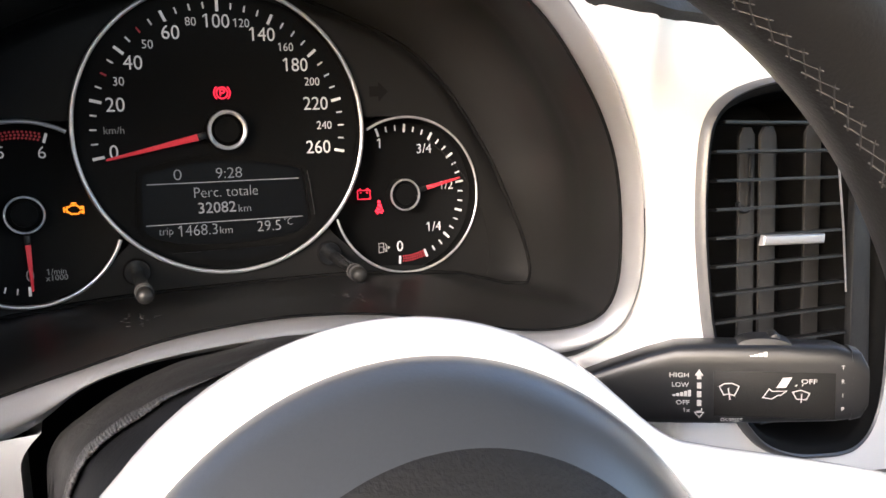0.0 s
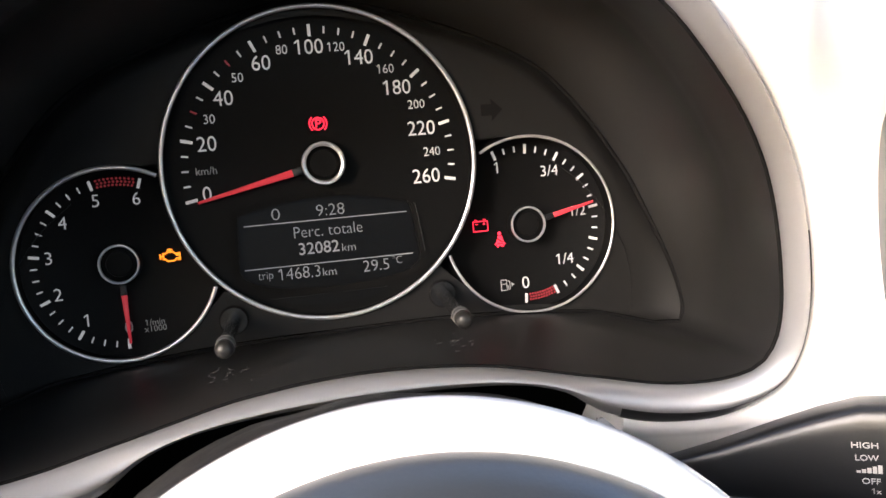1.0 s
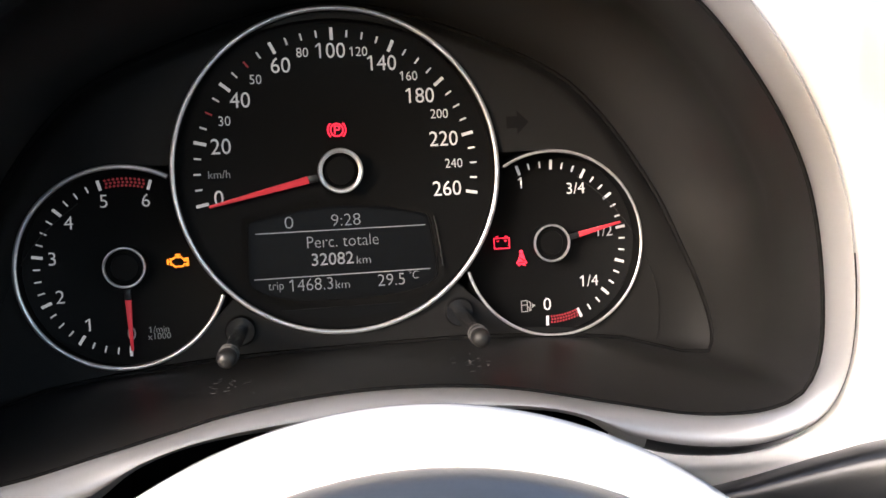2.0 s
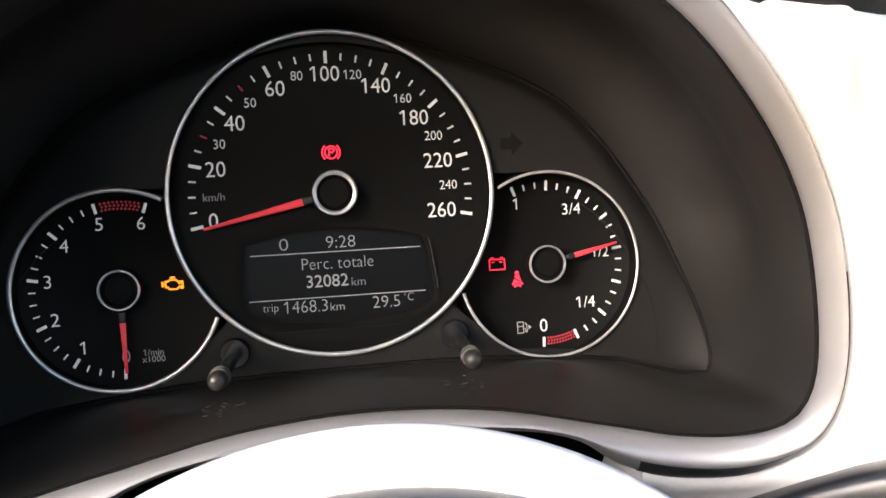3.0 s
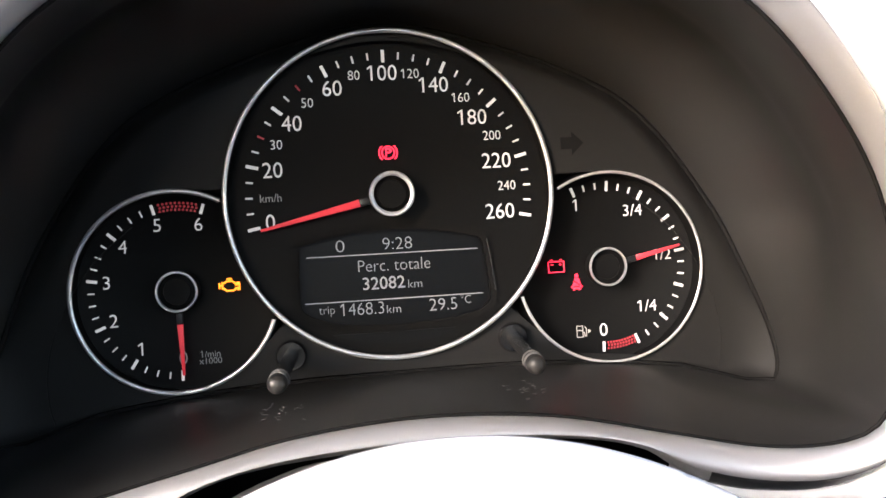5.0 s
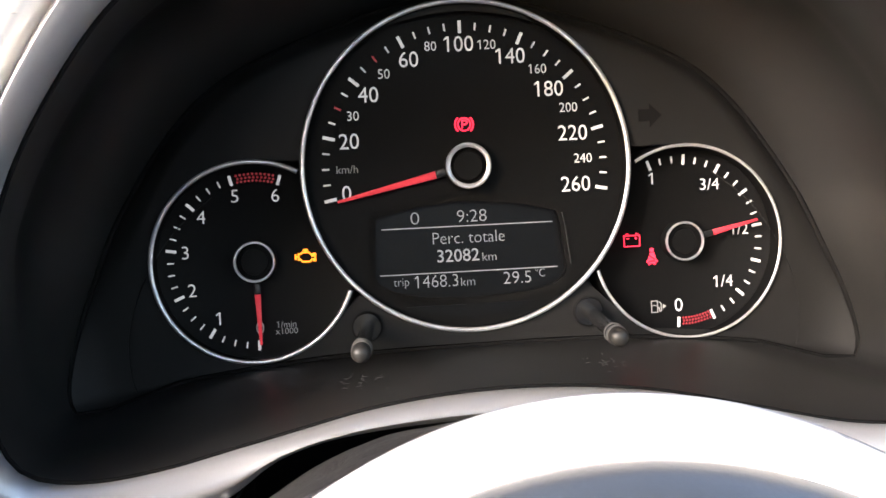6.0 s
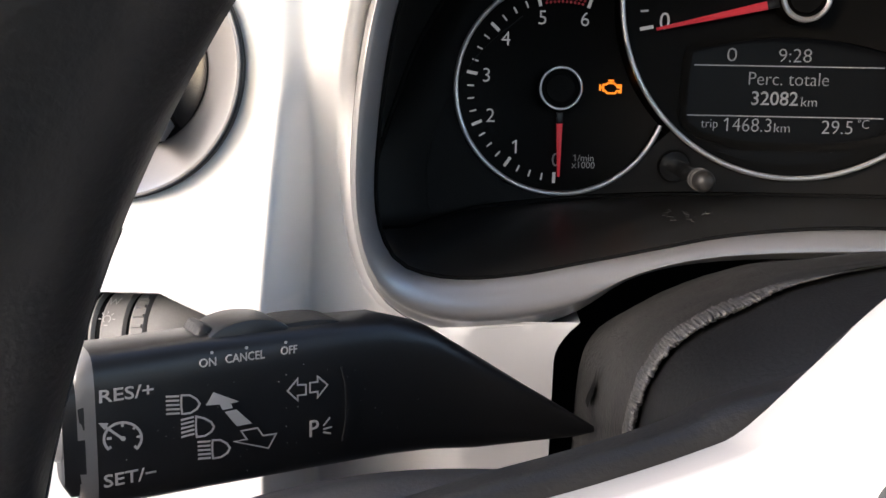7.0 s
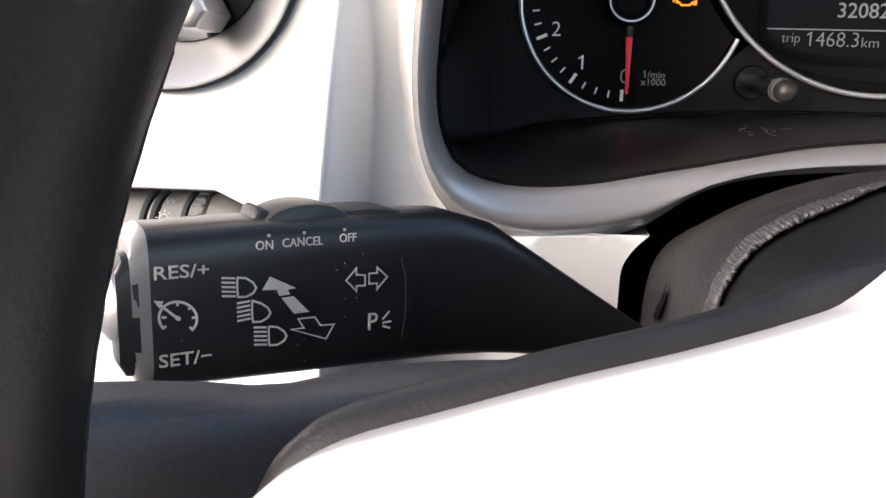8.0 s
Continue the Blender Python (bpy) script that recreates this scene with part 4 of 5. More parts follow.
run = arch(SEAM_HALF, -0.118, n=1400)
for i, p in enumerate(run):
    d = (run[min(i + 1, len(run) - 1)] - run[max(i - 1, 0)]).normalized()
    side = Vector((0, -1, 0))
    up = d.cross(side)
    fade = 0.05 + 0.95 * max(0.0, min(1.0, (abs(p.x - X0) - 0.030) / 0.020))
    row = []
    for k in range(12):
        b = 2 * math.pi * k / 12
        r = (0.0011 + 0.0002 * noise.noise(p * 300 + Vector((k * 0.7, 0, 0))) + 0.0004 * noise.noise(Vector((p.x * 3600, k * 0.5, p.z * 3600))) + 0.0004 * random.random()) * fade
        row.append(p + (side * math.cos(b) * 2.5 + up * math.sin(b) * 0.65) * r)
    rows.append(row)
part("fibre_edge", loft(rows, close_cols=True), FUZZ, column, "worn grey fibre edge", sharp=180)


slit = bmesh.new()
for k, (y, z, w) in enumerate(((-0.0900, 0.8372, 0.0002), (-0.0905, 0.8350, 0.0012), (-0.0900, 0.8325, 0.0020), (-0.0880, 0.8300, 0.0024), (-0.0860, 0.8275, 0.0022))):
    for d in (-w, w):
        slit.verts.new((-0.0708 + 0.0014 * max(0.0, (z - 0.829) / 0.008), y + d, z))
slit.verts.ensure_lookup_table()
for k in range(4):
    slit.faces.new([slit.verts[2 * k + j] for j in (0, 1, 3, 2)])
part("slit", slit, GAP, column, "dark slit in the boot's flank")
flap = [(0.0652, 0.8482), (0.0656, 0.8493), (0.0662, 0.8488), (0.0668, 0.8494), (0.0676, 0.8490), (0.0702, 0.8462), (0.0730, 0.8428), (0.0722, 0.8416), (0.0690, 0.8440)]
part("torn_flap", prism(flap, Matrix(((1, 0, 0, 0), (0, 0, -1, -0.0835), (0, 1, 0, 0), (0, 0, 0, 1))), 0.0015, 0.0004), material("pale_torn_plastic", (0.30, 0.295, 0.29), 0.6, grain=0.15, grain_size=0.0008, stain=0.2, stain_size=0.004, bump=0.3), column, "pale torn plastic flap")


# ---- column stalks ----
def stalk_axes(sign):
    """A control stalk's way outwards, its front's normal and its base."""
    return Vector((sign * 0.8, -0.6, 0)), Vector((-sign * 0.6, -0.8, 0)), Vector((-0.148, -0.155, 0.842)) if sign < 0 else Vector((0.140, -0.138, 0.842))


def stalk_body(along, front, base, stations):
    """A flat block that narrows towards the column, given by its top, low edge and thickness at stations along it."""
    rows = []
    for s, top, low, t in stations:
        mid, h = (top + low) / 2, (top - low) / 2
        row = []
        for k in range(28):
            b = 2 * math.pi * k / 28
            cy = math.copysign(abs(math.sin(b)) ** 0.42, math.sin(b))
            cx = math.copysign(abs(math.cos(b)) ** 0.42, math.cos(b))
            row.append(base + along * s + Vector((0, 0, mid - base.z + h * cy)) + front * (-t / 2 + t / 2 * cx))
        rows.append(row)
    return loft(rows, close_cols=True, cap=True)


al, fl, bl = stalk_axes(-1)
left_stalk = tagged(part("indicator_stalk", stalk_body(al, fl, bl, [(-0.097, 0.8265, 0.8247, 0.006), (-0.091, 0.8305, 0.8245, 0.010), (-0.080, 0.8375, 0.8256, 0.012), (-0.066, 0.8465, 0.8270, 0.013), (-0.055, 0.8535, 0.8288, 0.014), (-0.046, 0.8562, 0.8297, 0.014), (-0.030, 0.8568, 0.8306, 0.014), (-0.010, 0.8570, 0.8316, 0.014), (0.002, 0.8568, 0.8322, 0.014), (0.0050, 0.8568, 0.8324, 0.014)]), BLACK_PLASTIC), "black plastic indicator and cruise control stalk with white symbols", "stalk")
ar, fr, br = stalk_axes(1)
right_stalk = tagged(part("wiper_stalk", stalk_body(ar, fr, br, [(-0.075, 0.836, 0.827, 0.010), (-0.060, 0.8410, 0.8270, 0.012), (-0.046, 0.8465, 0.8265, 0.013), (-0.034, 0.8510, 0.8262, 0.014), (-0.024, 0.8540, 0.8262, 0.014), (-0.010, 0.8545, 0.8265, 0.014), (0.010, 0.8545, 0.8275, 0.014), (0.026, 0.8540, 0.8285, 0.014), (0.031, 0.8520, 0.8295, 0.0125)]), BLACK_PLASTIC), "black plastic wiper stalk with white symbols", "stalk")


# ---- prints and parts of the stalks ----
def face_pose(base, along, front, u, v, lift=0.0003, turn=0.0):
    """A pose on a stalk's face: u to the right and v up, in millimetres from its middle."""
    right = Vector((-front.y, front.x, 0))
    m = Matrix(((right.x, 0, front.x, 0), (right.y, 0, front.y, 0), (0, 1, 0, 0), (0, 0, 0, 1)))
    return Matrix.Translation(base) @ m @ pose(u / 1000, v / 1000, lift, 0, 0, turn)


STALK_PRINT = material("white_stalk_print", (0.42, 0.41, 0.40), 0.6, grain=0.05, grain_size=0.0004, stain=0.06, stain_size=0.004)


def mark(name, m, lines, width, parent, label, fills=()):
    bm = bmesh.new()
    for points, closed in lines:
        add(bm, stroke([(x / 1000, y / 1000) for x, y in points], width, m, 0.00008, closed))
    for points in fills:
        add(bm, prism([(x / 1000, y / 1000) for x, y in points], m, 0.00008))
    return part(name, bm, STALK_PRINT, parent, label, sharp=20)


def art(points):
    """Print artwork, drawn in units of 0.045 mm from the first letter of the upper row."""
    return [(-5.8 + (x - 150) * 0.0464, 9.1 - (y - 390) * 0.0429 - (x - 150) * 0.00625) for x, y in points]


for words, u, v, size, width in (("RES/+", -0.6, 8.5, 1.9, 7.8), ("SET/\u2212", -0.5, -4.6, 1.9, 7.6), ("ON", 11.9, 11.3, 1.35, 2.7), ("CANCEL", 18.0, 11.35, 1.35, 6.6), ("OFF", 25.6, 11.4, 1.35, 2.9)):
    lift = 0.0003 if v < 11 else 0.0000
    writing("stalk_print", words, size / 1000, face_pose(bl, al, fl, u, v, lift, -1.0), STALK_PRINT, left_stalk, width=width / 1000, bold=0.01)
origin = face_pose(bl, al, fl, 0, 0)
for u in (12.7, 18.4, 25.2):
    mark("position_dot", face_pose(bl, al, fl, u, 12.75, -0.0004), [], 0, left_stalk, "", fills=(arc_points(0, 0, 0.28, 0, 300, 5),))
mark("cruise_mark", origin, [(art(arc_points(245, 548, 58, 142, 398, 20)), False), (art([(240, 545), (190, 500)]), False), (art([(195, 585), (208, 575)]), False), (art([(196, 545), (210, 545)]), False), (art([(245, 492), (245, 505)]), False), (art([(285, 505), (278, 517)]), False), (art([(300, 545), (288, 545)]), False), (art([(290, 590), (280, 578)]), False)], 0.00036, left_stalk, "cruise control symbol",
     fills=(art(arc_points(245, 548, 9, 0, 300, 5)), art([(173, 488), (203, 490), (190, 514)])))
for cx, cy in ((385, 435), (432, 525), (486, 612)):
    beams = [(art([(cx, cy + k), (cx + 44, cy + k - (10 if cx == 432 else 0))]), False) for k in (-32, -16, 0, 16, 32)]
    lamp = art([(cx + 52, cy - 35 - (8 if cx == 432 else 0)), (cx + 80, cy - 34), (cx + 103, cy - 18), (cx + 112, cy + 0), (cx + 103, cy + 18), (cx + 80, cy + 33), (cx + 52, cy + 35), (cx + 50, cy + 15), (cx + 50, cy - 15)])
    mark("head_lamp_mark", origin, [(lamp, True)] + beams, 0.00030, left_stalk, "head lamp symbol")
mark("arrow_mark", origin, [], 0, left_stalk, "solid arrow", fills=(art([(545, 393), (635, 432), (605, 438), (612, 456), (575, 462), (566, 440), (518, 442)]), art([(583, 470), (625, 463), (680, 520), (625, 528)])))
mark("arrow_mark", origin, [(art([(640, 548), (700, 540), (720, 572), (770, 568), (740, 624), (615, 588), (660, 582)]), True)], 0.00022, left_stalk, "outlined arrow")
mark("turn_mark", origin, [(art([(816, 398), (855, 350), (855, 375), (888, 375), (888, 415), (855, 418), (855, 438)]), True), (art([(975, 378), (935, 343), (935, 365), (904, 368), (904, 408), (935, 405), (935, 428)]), True)], 0.00026, left_stalk, "two turn arrows")
writing("stalk_print", "P", 0.0029, face_pose(bl, al, fl, 29.8, -3.0, 0.0003, -1.0), STALK_PRINT, left_stalk, width=0.0017)
mark("park_mark", origin, [(art([(957, 548), (984, 515)]), False), (art([(957, 562), (992, 555)]), False), (art([(957, 575), (987, 582)]), False)], 0.00028, left_stalk, "parking light rays")
# the end button, its rounded edge with a painted grey highlight, the slide switch
EDGE_SHINE = material("painted_edge_shine", (0.17, 0.167, 0.164), 0.28, grain=0.05, grain_size=0.0006, stain=0.03, stain_size=0.02)
part("end_band", stalk_body(al, fl, bl, [(0.0050, 0.8568, 0.8324, 0.0140), (0.0056, 0.8567, 0.8325, 0.0138), (0.0062, 0.8564, 0.8328, 0.0131), (0.0068, 0.8559, 0.8333, 0.0119), (0.0073, 0.8552, 0.8341, 0.0104), (0.0076, 0.8543, 0.8350, 0.0086)]), EDGE_SHINE, left_stalk, "rounded edge of the end button with its highlight painted grey")
part("end_button", stalk_body(al, fl, bl, [(0.0066, 0.8536, 0.8350, 0.0080), (0.0086, 0.8533, 0.8353, 0.0078), (0.0096, 0.8515, 0.8372, 0.0064)]), BLACK_PLASTIC, left_stalk, "black end button")
part("end_cap", lathe([(0, 0.0022), (0.0030, 0.0018), (0.0048, 0.0006), (0.0054, -0.0010)], Matrix.Translation(bl + al * 0.0096 + fl * -0.0055 + Vector((0, 0, 0.003))) @ al.to_track_quat("Z", "Y").to_matrix().to_4x4(), 24), SILVER, left_stalk, "silver push cap")
top_c = bl + al * -0.0200 + fl * -0.0114 + Vector((0, 0, 0.0125))
hump_line = [(0.0130 * math.cos(math.pi * k / 20), 0.0074 * math.sin(math.pi * k / 20) ** 0.75) for k in range(21)]
slide = part("slide_switch", prism([(0.0076 * math.cos(math.pi * k / 20), 0.0044 * math.sin(math.pi * k / 20) ** 0.8) for k in range(21)], face_pose(top_c, al, fl, 0, 0, 0), 0.0090, 0.0008), BLACK_PLASTIC, left_stalk, "black slide switch hump")
part("slide_track", prism([(0.0085 * math.cos(math.pi * k / 20), 0.0030 * math.sin(math.pi * k / 20) ** 0.6) for k in range(21)], face_pose(top_c + al * -0.0095, al, fl, 0, 0, 0), 0.0085, 0.0008), SOFT_BLACK, left_stalk, "low black end of the slide track")
nub = [(-2.4, 0.0), (-1.9, 1.6), (-1.2, 2.6), (-0.4, 2.8), (0.7, 2.2), (1.8, 0.9), (2.2, 0.0)]
part("slide_nub", prism([(x / 1000, y / 1000) for x, y in nub], face_pose(top_c + al * 0.0066 + Vector((0, 0, 0.0012)) + fl * 0.001, al, fl, 0, 0, 0), 0.0065, 0.0010, 3), SOFT_BLACK, slide, "ribbed dark nub")
part("face_seam", stroke([(0.0352, 0.0072), (0.0360, 0.0040), (0.0361, -0.0020), (0.0354, -0.0062)], 0.0004, face_pose(bl, al, fl, 0, 0, 0.0002), 0.0003), SOFT_BLACK, left_stalk)

for words, u, v, size, width in (("HIGH", -23.2, 2.0, 1.5, 6.2), ("LOW", -22.9, -1.3, 1.5, 5.4), ("OFF", -22.1, -7.4, 1.5, 4.3), ("1x", -21.0, -10.0, 1.3, 2.2), ("OFF", 17.4, 0.6, 1.5, 4.8)):
    writing("stalk_print", words, size / 1000, face_pose(br, ar, fr, u, v, 0.0003), STALK_PRINT, right_stalk, width=width / 1000, bold=0.008)
for k, letter in enumerate("TRIP"):
    writing("stalk_print", letter, 0.0013, face_pose(br, ar, fr, 27.6, 5.5 - 4.6 * k, 0.0003), STALK_PRINT, right_stalk)
writing("stalk_print", "OK/RESET", 0.0011, face_pose(br, ar, fr, -6.5, -13.0, 0.0001), STALK_PRINT, right_stalk)
ro = face_pose(br, ar, fr, 0, 0)
mark("speed_arrow", ro, [([(-17.8, -10.2), (-16.0, -10.2), (-16.0, -9.2)], False), ([(-18.2, -10.6), (-16.8, -12.4), (-15.4, -10.6)], True)], 0.00025, right_stalk, "column of arrows and steps",
     fills=([(-18.2, 2.0), (-16.8, 4.2), (-15.4, 2.0)], [(-17.5, 0.8), (-16.1, 0.8), (-16.1, 2.0), (-17.5, 2.0)], [(-17.5, -2.4), (-16.1, -2.4), (-16.1, -0.4), (-17.5, -0.4)], [(-17.5, -5.4), (-16.1, -5.4), (-16.1, -3.4), (-17.5, -3.4)], [(-17.5, -8.4), (-16.1, -8.4), (-16.1, -6.4), (-17.5, -6.4)]))
mark("interval_mark", ro, [], 0, right_stalk, "interval steps", fills=tuple([(-25.4 + k * 1.25, -5.2), (-24.4 + k * 1.25, -5.2), (-24.4 + k * 1.25, -4.6 + 0.4 * k), (-25.4 + k * 1.25, -4.6 + 0.4 * k)] for k in range(5)))
mark("wiper_mark", ro, [([(-10.4, -1.6), (-8.8, -0.6), (-6.4, -0.4), (-4.2, -1.4), (-5.6, -4.6), (-7.4, -4.0), (-9.0, -4.4)], True), ([(-7.0, -6.0), (-7.6, -2.0)], False)], 0.00036, right_stalk, "windscreen wiper symbol")
mark("wash_arrow", ro, [([(3.2, -5.0), (5.2, -2.0), (6.0, -2.8), (10.6, -2.6), (8.6, -4.2), (8.0, -4.0), (6.0, -5.4)], True)], 0.00030, right_stalk, "washer arrow", fills=([(7.4, -1.6), (9.4, 1.8), (12.2, 2.0), (10.4, -1.4)],))
mark("rear_wiper_mark", ro, [([(12.4, -3.0), (14.8, -2.2), (17.6, -3.2), (16.6, -5.4), (13.6, -5.2)], True), ([(15.0, -6.4), (15.2, -3.4)], False), ([(13.2, -1.0), (13.8, -0.4)], False), ([(15.4, -0.8), (15.4, -0.2)], False)], 0.00032, right_stalk, "rear wiper symbol")
mark("step_mark", face_pose(br, ar, fr, 2.2, 9.2, -0.0004), [], 0, right_stalk, "rising interval steps", fills=tuple([(-3.0 + k * 1.4, -0.8), (-1.8 + k * 1.4, -0.8), (-1.8 + k * 1.4, -0.2 + 0.4 * k), (-3.0 + k * 1.4, -0.2 + 0.4 * k)] for k in range(4)))
part("face_plate", prism([(-12.2 / 1000, -0.0118), (25.6 / 1000, -0.0118), (25.6 / 1000, 0.0036), (-12.2 / 1000, 0.0036)], face_pose(br, ar, fr, 0, 0, -0.0010), 0.00115, 0.0003), FACE, right_stalk, "dark raised face")
top_r = br + ar * 0.004 + fr * -0.0112 + Vector((0, 0, 0.0105))
hump = part("interval_switch", prism([(x * 0.7, y * 0.52) for x, y in hump_line], face_pose(top_r, ar, fr, 0, 0, 0), 0.0090, 0.0008), SOFT_BLACK, right_stalk, "black interval switch hump")
part("interval_nub", prism([(x / 1000, y / 1000) for x, y in ((-1.8, 0), (-1.6, 2.2), (0.0, 3.0), (1.5, 2.0), (1.9, 0))], face_pose(top_r + ar * 0.0035 + Vector((0, 0, 0.0022)) + fr * 0.001, ar, fr, 0, 0, 0), 0.0070, 0.0006), SOFT_BLACK, hump)
part("end_cap", stalk_body(ar, fr, br, [(0.0305, 0.8530, 0.8290, 0.0125), (0.0335, 0.8520, 0.8300, 0.0125), (0.0355, 0.8480, 0.8340, 0.0105)]), BLACK_PLASTIC, right_stalk, "black end cap of the stalk")


# dust on the indicator stalk
DUST = material("pale_dust", (0.30, 0.29, 0.28), 0.9)
rng = random.Random(11)
bm = bmesh.new()
for k in range(48):
    u, v, r = rng.uniform(-2, 62), rng.uniform(-8, 9), rng.choice((0.04, 0.05, 0.06, 0.10))
    if u > 40 and not (-6 < v < 9 - (u - 40) * 0.55):
        continue
    add(bm, prism(arc_points(u / 1000, v / 1000, r / 1000, 0, 288, 4), face_pose(bl, al, fl, 0, 0, 0.0002), 0.0001))
part("dust", bm, DUST, left_stalk, "fine pale dust specks")


# ---- air vent ----
SLAT = material("black_slat_plastic", (0.0085, 0.0085, 0.0086), 0.42, grain=0.1, grain_size=0.0008, stain=0.1, specular=0.4)
VANE = material("grey_vane", (0.028, 0.0275, 0.027), 0.5, grain=0.08, grain_size=0.0008, stain=0.08, specular=0.3)
vent = thing("air_vent", (0.18, -0.10, 0.80), "tall black air vent with grey frame and silver tab", "air vent")
VY = -0.1125
line = resample(vent_line, 140)
rows, wall = [], []
for i, p in enumerate(line):
    d = (line[(i + 1) % 140] - line[i - 1]).normalized()
    inward = Vector((d.z, 0, -d.x))
    if inward.dot(Vector((0.1893, 0, 0.8698)) - p) < 0:
        inward = -inward
    q = Vector((p.x, VY, p.z))
    rows.append([q + Vector((0, 0.010, 0)) - inward * 0.0016, q + Vector((0, 0.002, 0)) - inward * 0.0012, q - inward * 0.0004, q + inward * 0.0006 + Vector((0, -0.0006, 0)), q + inward * 0.0012 + Vector((0, 0.0002, 0))])
    wall.append([q + inward * 0.0012 + Vector((0, 0.0002, 0)), q + inward * 0.0036 + Vector((0, 0.0016, 0)), q + inward * 0.0046 + Vector((0, 0.004, 0)), q + inward * 0.0050 + Vector((0, 0.010, 0)), q + inward * 0.0065 + Vector((0, 0.024, 0)), q + inward * 0.008 + Vector((0, 0.05, 0))])
part("frame", loft(rows, close_rows=True), material("grey_satin_frame", (0.12, 0.12, 0.124), 0.4, metal=0.3, grain=0.05, grain_size=0.0006, stain=0.06), vent, "satin grey rounded frame")
bm = loft(wall, close_rows=True)
bm.faces.new([v for v in bm.verts if abs(v.co.y - VY - 0.05) < 1e-5])
part("duct", bm, GAP, vent, "black duct behind the slats")
slat = bmesh.new()
bmesh.ops.create_cube(slat, size=1)
bmesh.ops.scale(slat, vec=(0.0600, 0.0060, 0.0010), verts=slat.verts)
bmesh.ops.bevel(slat, geom=list(slat.edges), offset=0.0004, segments=2, affect="EDGES")
slat_mesh = None
for k in range(12):
    z = 0.9262 - 0.01040 * k
    left = 0.1520 + max(0.0, 0.853 - z) * 0.55 + (0.004 if k == 0 else 0)
    right = 0.2139 + (0.9242 - z) * 0.085
    m = pose((left + right) / 2, -0.1055, z, -5, 1.5, 0) @ Matrix.Diagonal(((right - left) / 0.06, 1, 1, 1))
    if slat_mesh is None:
        first = part("slat", slat, SLAT, vent)
        slat_mesh = first.data
        first.matrix_basis = m
    else:
        shared("slat", slat_mesh, m, vent)
for x, w in ((0.1812, 0.0080), (0.1923, 0.0084), (0.2168, 0.0088)):
    vane = [(-w / 2, -0.060), (w / 2, -0.060), (w / 2, 0.056), (w / 2 - 0.002, 0.059), (-w / 2 + 0.002, 0.059), (-w / 2, 0.056)]
    part("vane", prism(vane, facing(x, -0.0925, 0.866), 0.0012, 0.0003), VANE, vent, "upright grey vane")
tab = [(-0.0160, -0.0018), (0.0158, -0.0022), (0.0160, 0.0016), (-0.0152, 0.0020)]
part("tab", prism(tab, facing(0.1869, -0.1100, 0.8830, -2.5), 0.0024, 0.0010, 3), SILVER, vent, "silver adjusting tab")
part("edge_strip", tube([Vector((0.2123, -0.1095, 0.9100)), Vector((0.2159, -0.1095, 0.8833)), Vector((0.2180, -0.1095, 0.8593))], 0.0004, 8), SILVER, vent, "thin bright strip")
part("link_hook", tube([Vector((0.1784 + 0.0035 * math.cos(a), -0.0954, 0.8965 + 0.0035 * math.sin(a))) for a in (math.pi * k / 8 for k in range(8, 18))] + [Vector((0.1817, -0.0954, 0.904)), Vector((0.1812, -0.0954, 0.917))], 0.0010, 8), BLACK_PLASTIC, vent, "black link of the vanes")
part("side_wall", prism([(-0.006, -0.06), (0.006, -0.05), (0.004, 0.05), (-0.005, 0.058)], facing(0.2264, -0.1070, 0.868), 0.003, 0.001), SOFT_BLACK, vent, "dark side wall")


# ---- light switch and dimmer wheels ----
switch = thing("light_switch", (-0.175, -0.10, 0.877), "round light switch with polished dish and bar grip", "light switch")
sw = facing(-0.1700, -0.1090, 0.9023) @ Matrix.Diagonal((0.858, 0.858, 0.9, 1))
part("dish", lathe([(0.0315, -0.006), (0.0315, 0.0006), (0.0311, 0.0012), (0.0305, 0.0013), (0.0298, 0.0008), (0.0258, -0.0040), (0.0210, -0.0085), (0.0200, -0.0100), (0.0, -0.0102)], sw, 72), SILVER, switch, "polished silver dish")
part("rim_line", lathe([(0.0315, -0.004), (0.0318, 0.0002), (0.0318, 0.0006), (0.0314, 0.0010)], sw, 72), SOFT_BLACK, switch, "dark outer rim line")
# the knob's dark colour stands in for the shadow beside the grip
part("knob", lathe([(0.0202, -0.0102), (0.0202, -0.0088), (0.0185, -0.0094), (0.0, -0.0090)], sw, 48), PIN, switch, "rotary knob coloured near black for the shade in its hollow")
grip = [(-0.0185, -0.0040), (0.0185, -0.0040), (0.0205, 0.0), (0.0185, 0.0040), (-0.0185, 0.0040), (-0.0205, 0.0)]
part("grip", prism(grip, sw @ pose(0, 0, -0.0080, 0, 0, -62), 0.0150, 0.0020, 3), SILVER, switch, "polished bar grip")

dimmer = thing("dimmer_wheels", (-0.175, -0.10, 0.836), "grey thumb wheels for dash light and headlamp height", "thumb wheels")
dc = Vector((0, -0.0925, 0.8430))
axis_m = Matrix(((0, 0, 1, 0), (1, 0, 0, dc.y), (0, 1, 0, dc.z), (0, 0, 0, 1)))


def barrel(name, x0, x1, r, mat, label="", edge=0.0006):
    return part(name, lathe([(0, x0), (r - edge, x0), (r, x0 + edge), (r, x1 - edge), (r - edge, x1), (0, x1)], axis_m, 48), mat, dimmer, label)


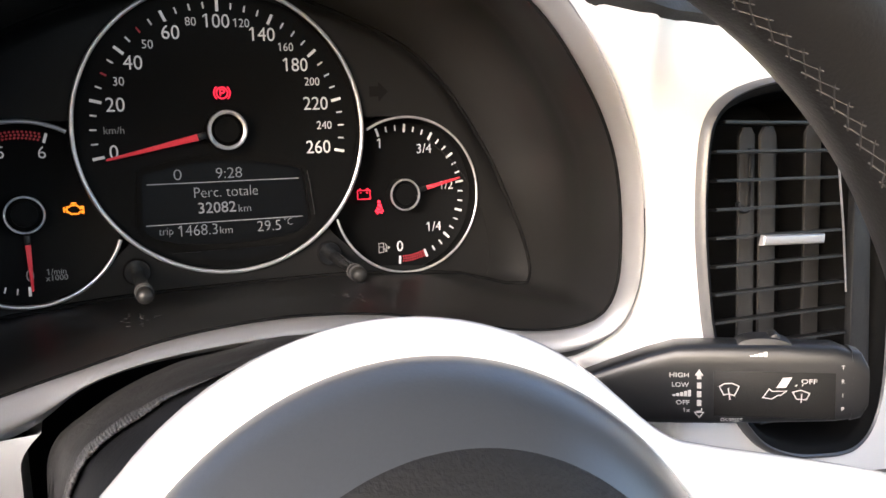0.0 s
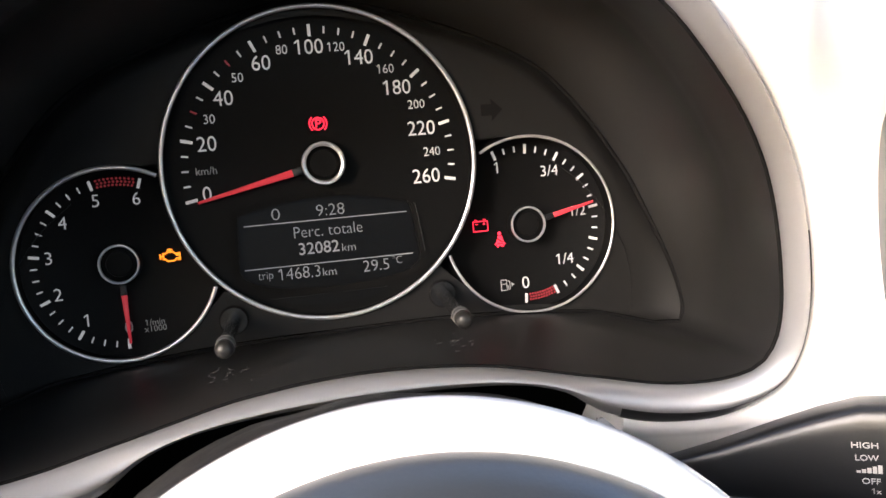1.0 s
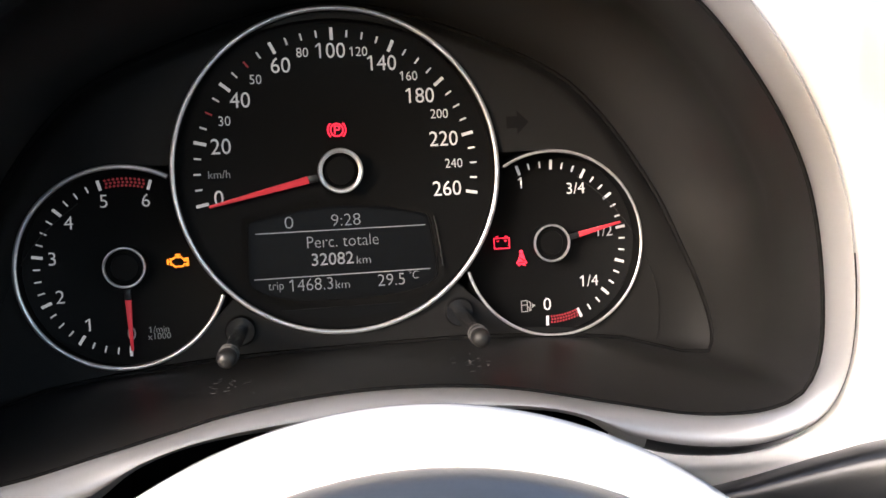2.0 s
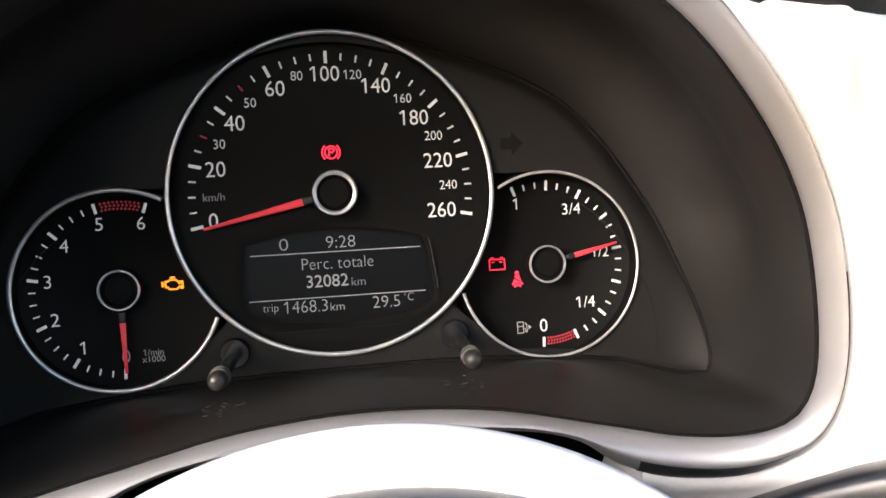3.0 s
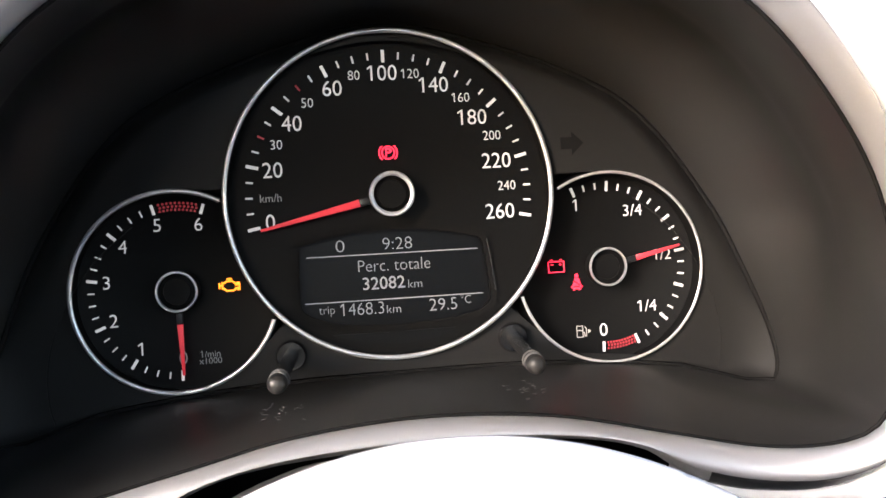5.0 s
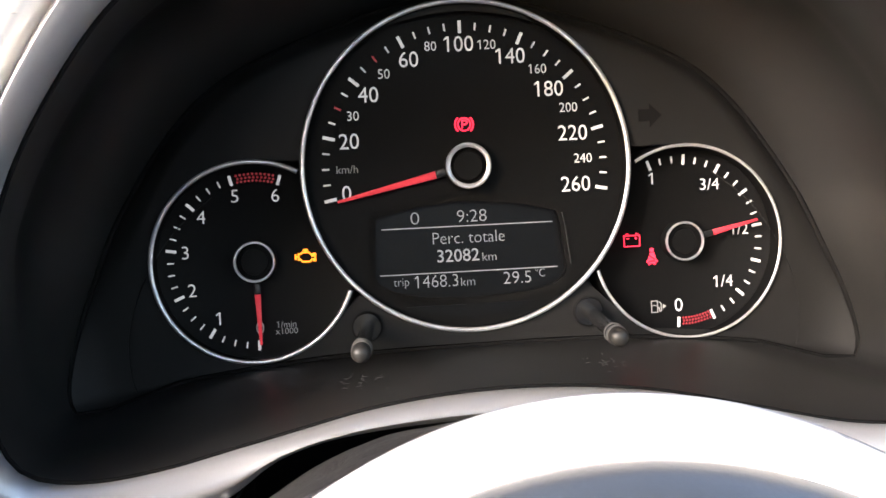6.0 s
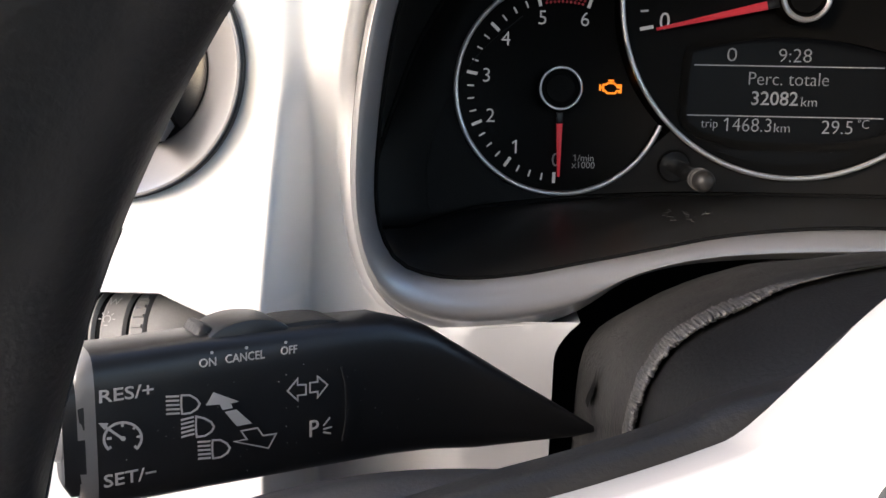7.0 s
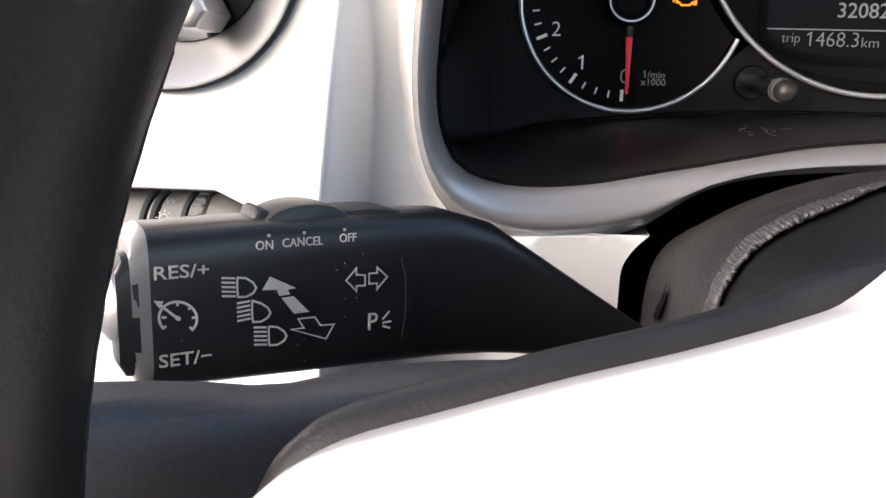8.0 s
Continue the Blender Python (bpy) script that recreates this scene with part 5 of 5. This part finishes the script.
WHEEL_GREY = material("thumb_wheel_grey", (0.20, 0.197, 0.194), 0.5, grain=0.1, grain_size=0.0006, stain=0.12, stain_size=0.01, bump=0.15)
barrel("housing", -0.2200, -0.1660, 0.0096, GAP, "dark core")
for x0, x1, ribbed, mark_words in ((-0.2165, -0.2125, True, ""), (-0.2118, -0.2050, False, ""), (-0.2040, -0.1960, False, ""), (-0.1950, -0.1912, False, ""), (-0.1904, -0.1868, True, ""), (-0.1862, -0.1806, False, "bulb"), (-0.1797, -0.1783, False, ""), (-0.1772, -0.1716, False, ""), (-0.1709, -0.1672, True, "")):
    wheel_part = barrel("thumb_wheel" if ribbed else "wheel_band", x0, x1, 0.0104, WHEEL_GREY)
    if ribbed:
        bm = bmesh.new()
        for k in range(28):
            a = 2 * math.pi * k / 28
            rib = [(math.cos(a + d) * r, math.sin(a + d) * r, h) for d, r, h in ((-0.05, 0.0102, x0 + 0.0006), (0.05, 0.0102, x0 + 0.0006), (0.05, 0.0102, x1 - 0.0006), (-0.05, 0.0102, x1 - 0.0006), (-0.03, 0.0109, x0 + 0.0009), (0.03, 0.0109, x0 + 0.0009), (0.03, 0.0109, x1 - 0.0009), (-0.03, 0.0109, x1 - 0.0009))]
            v = [bm.verts.new(axis_m @ Vector(p)) for p in rib]
            for q in ((4, 5, 6, 7), (0, 1, 5, 4), (1, 2, 6, 5), (2, 3, 7, 6), (3, 0, 4, 7)):
                bm.faces.new([v[n] for n in q])
        part("ribs", bm, WHEEL_GREY, wheel_part)
part("end_dome", lathe([(0.0104, -0.1668), (0.0104, -0.1640), (0.0098, -0.1610), (0.0080, -0.1580), (0.0048, -0.1560), (0, -0.1552)], axis_m, 48), WHEEL_GREY, dimmer, "rounded grey end")


def on_barrel(x, angle):
    """A pose on the thumb wheels' barrel, at the angle above the horizontal."""
    c, d = math.cos(radians(angle)), math.sin(radians(angle))
    return facing(x, dc.y - 0.0106 * c, dc.z + 0.0106 * d) @ pose(0, 0, 0, -angle, 0, 0)


bulb_m = on_barrel(-0.1757, 33)
mark("bulb_mark", bulb_m, [(arc_points(0, 0, 0.8, -60, 240, 10), False), ([(-0.4, -1.4), (0.4, -1.4)], False)] + [([(1.2 * math.cos(a), 1.2 * math.sin(a)), (1.8 * math.cos(a), 1.8 * math.sin(a))], False) for a in (0.0, 0.8, 1.57, 2.35, 3.14)], 0.00022, dimmer, "white lamp symbol")

# headlamp height mark on the thumb wheels
level_m = on_barrel(-0.1752, 58)
mark("level_mark", level_m, [([(-1.2, 1.0), (-0.6, -0.9), (0.0, 0.6), (0.6, -0.9), (1.2, 1.0)], False)], 0.00022, dimmer, "white level symbol")


# ---- cabin round the camera ----
def slab(name, x0, x1, y0, y1, z0, z1, mat, label, category):
    bm = bmesh.new()
    bmesh.ops.create_cube(bm, size=1)
    bmesh.ops.scale(bm, vec=(x1 - x0, y1 - y0, z1 - z0), verts=bm.verts)
    bmesh.ops.translate(bm, vec=((x0 + x1) / 2, (y0 + y1) / 2, (z0 + z1) / 2), verts=bm.verts)
    return tagged(part(name, bm, mat), label, category, kind="structure")


slab("floor", -0.55, 1.0, -2.2, 0.6, 0.28, 0.30, CARPET, "dark carpeted car floor", "floor")
slab("ceiling", -0.55, 1.0, -2.2, -0.25, 1.42, 1.45, LINING, "light grey car roof lining", "ceiling")
slab("wall_left", -0.58, -0.55, -2.2, 0.6, 0.30, 0.92, LINING, "grey door lining below the side window", "wall")
slab("wall_right", 1.0, 1.03, -2.2, 0.6, 0.30, 0.92, LINING, "grey door lining below the side window", "wall")
slab("wall_back", -0.55, 1.0, -2.23, -2.2, 0.30, 1.18, LINING, "grey rear cabin wall", "wall")
slab("wall_front", -0.55, 1.0, 0.45, 0.48, 0.30, 0.99, CARPET, "dark bulkhead below the windscreen", "wall")
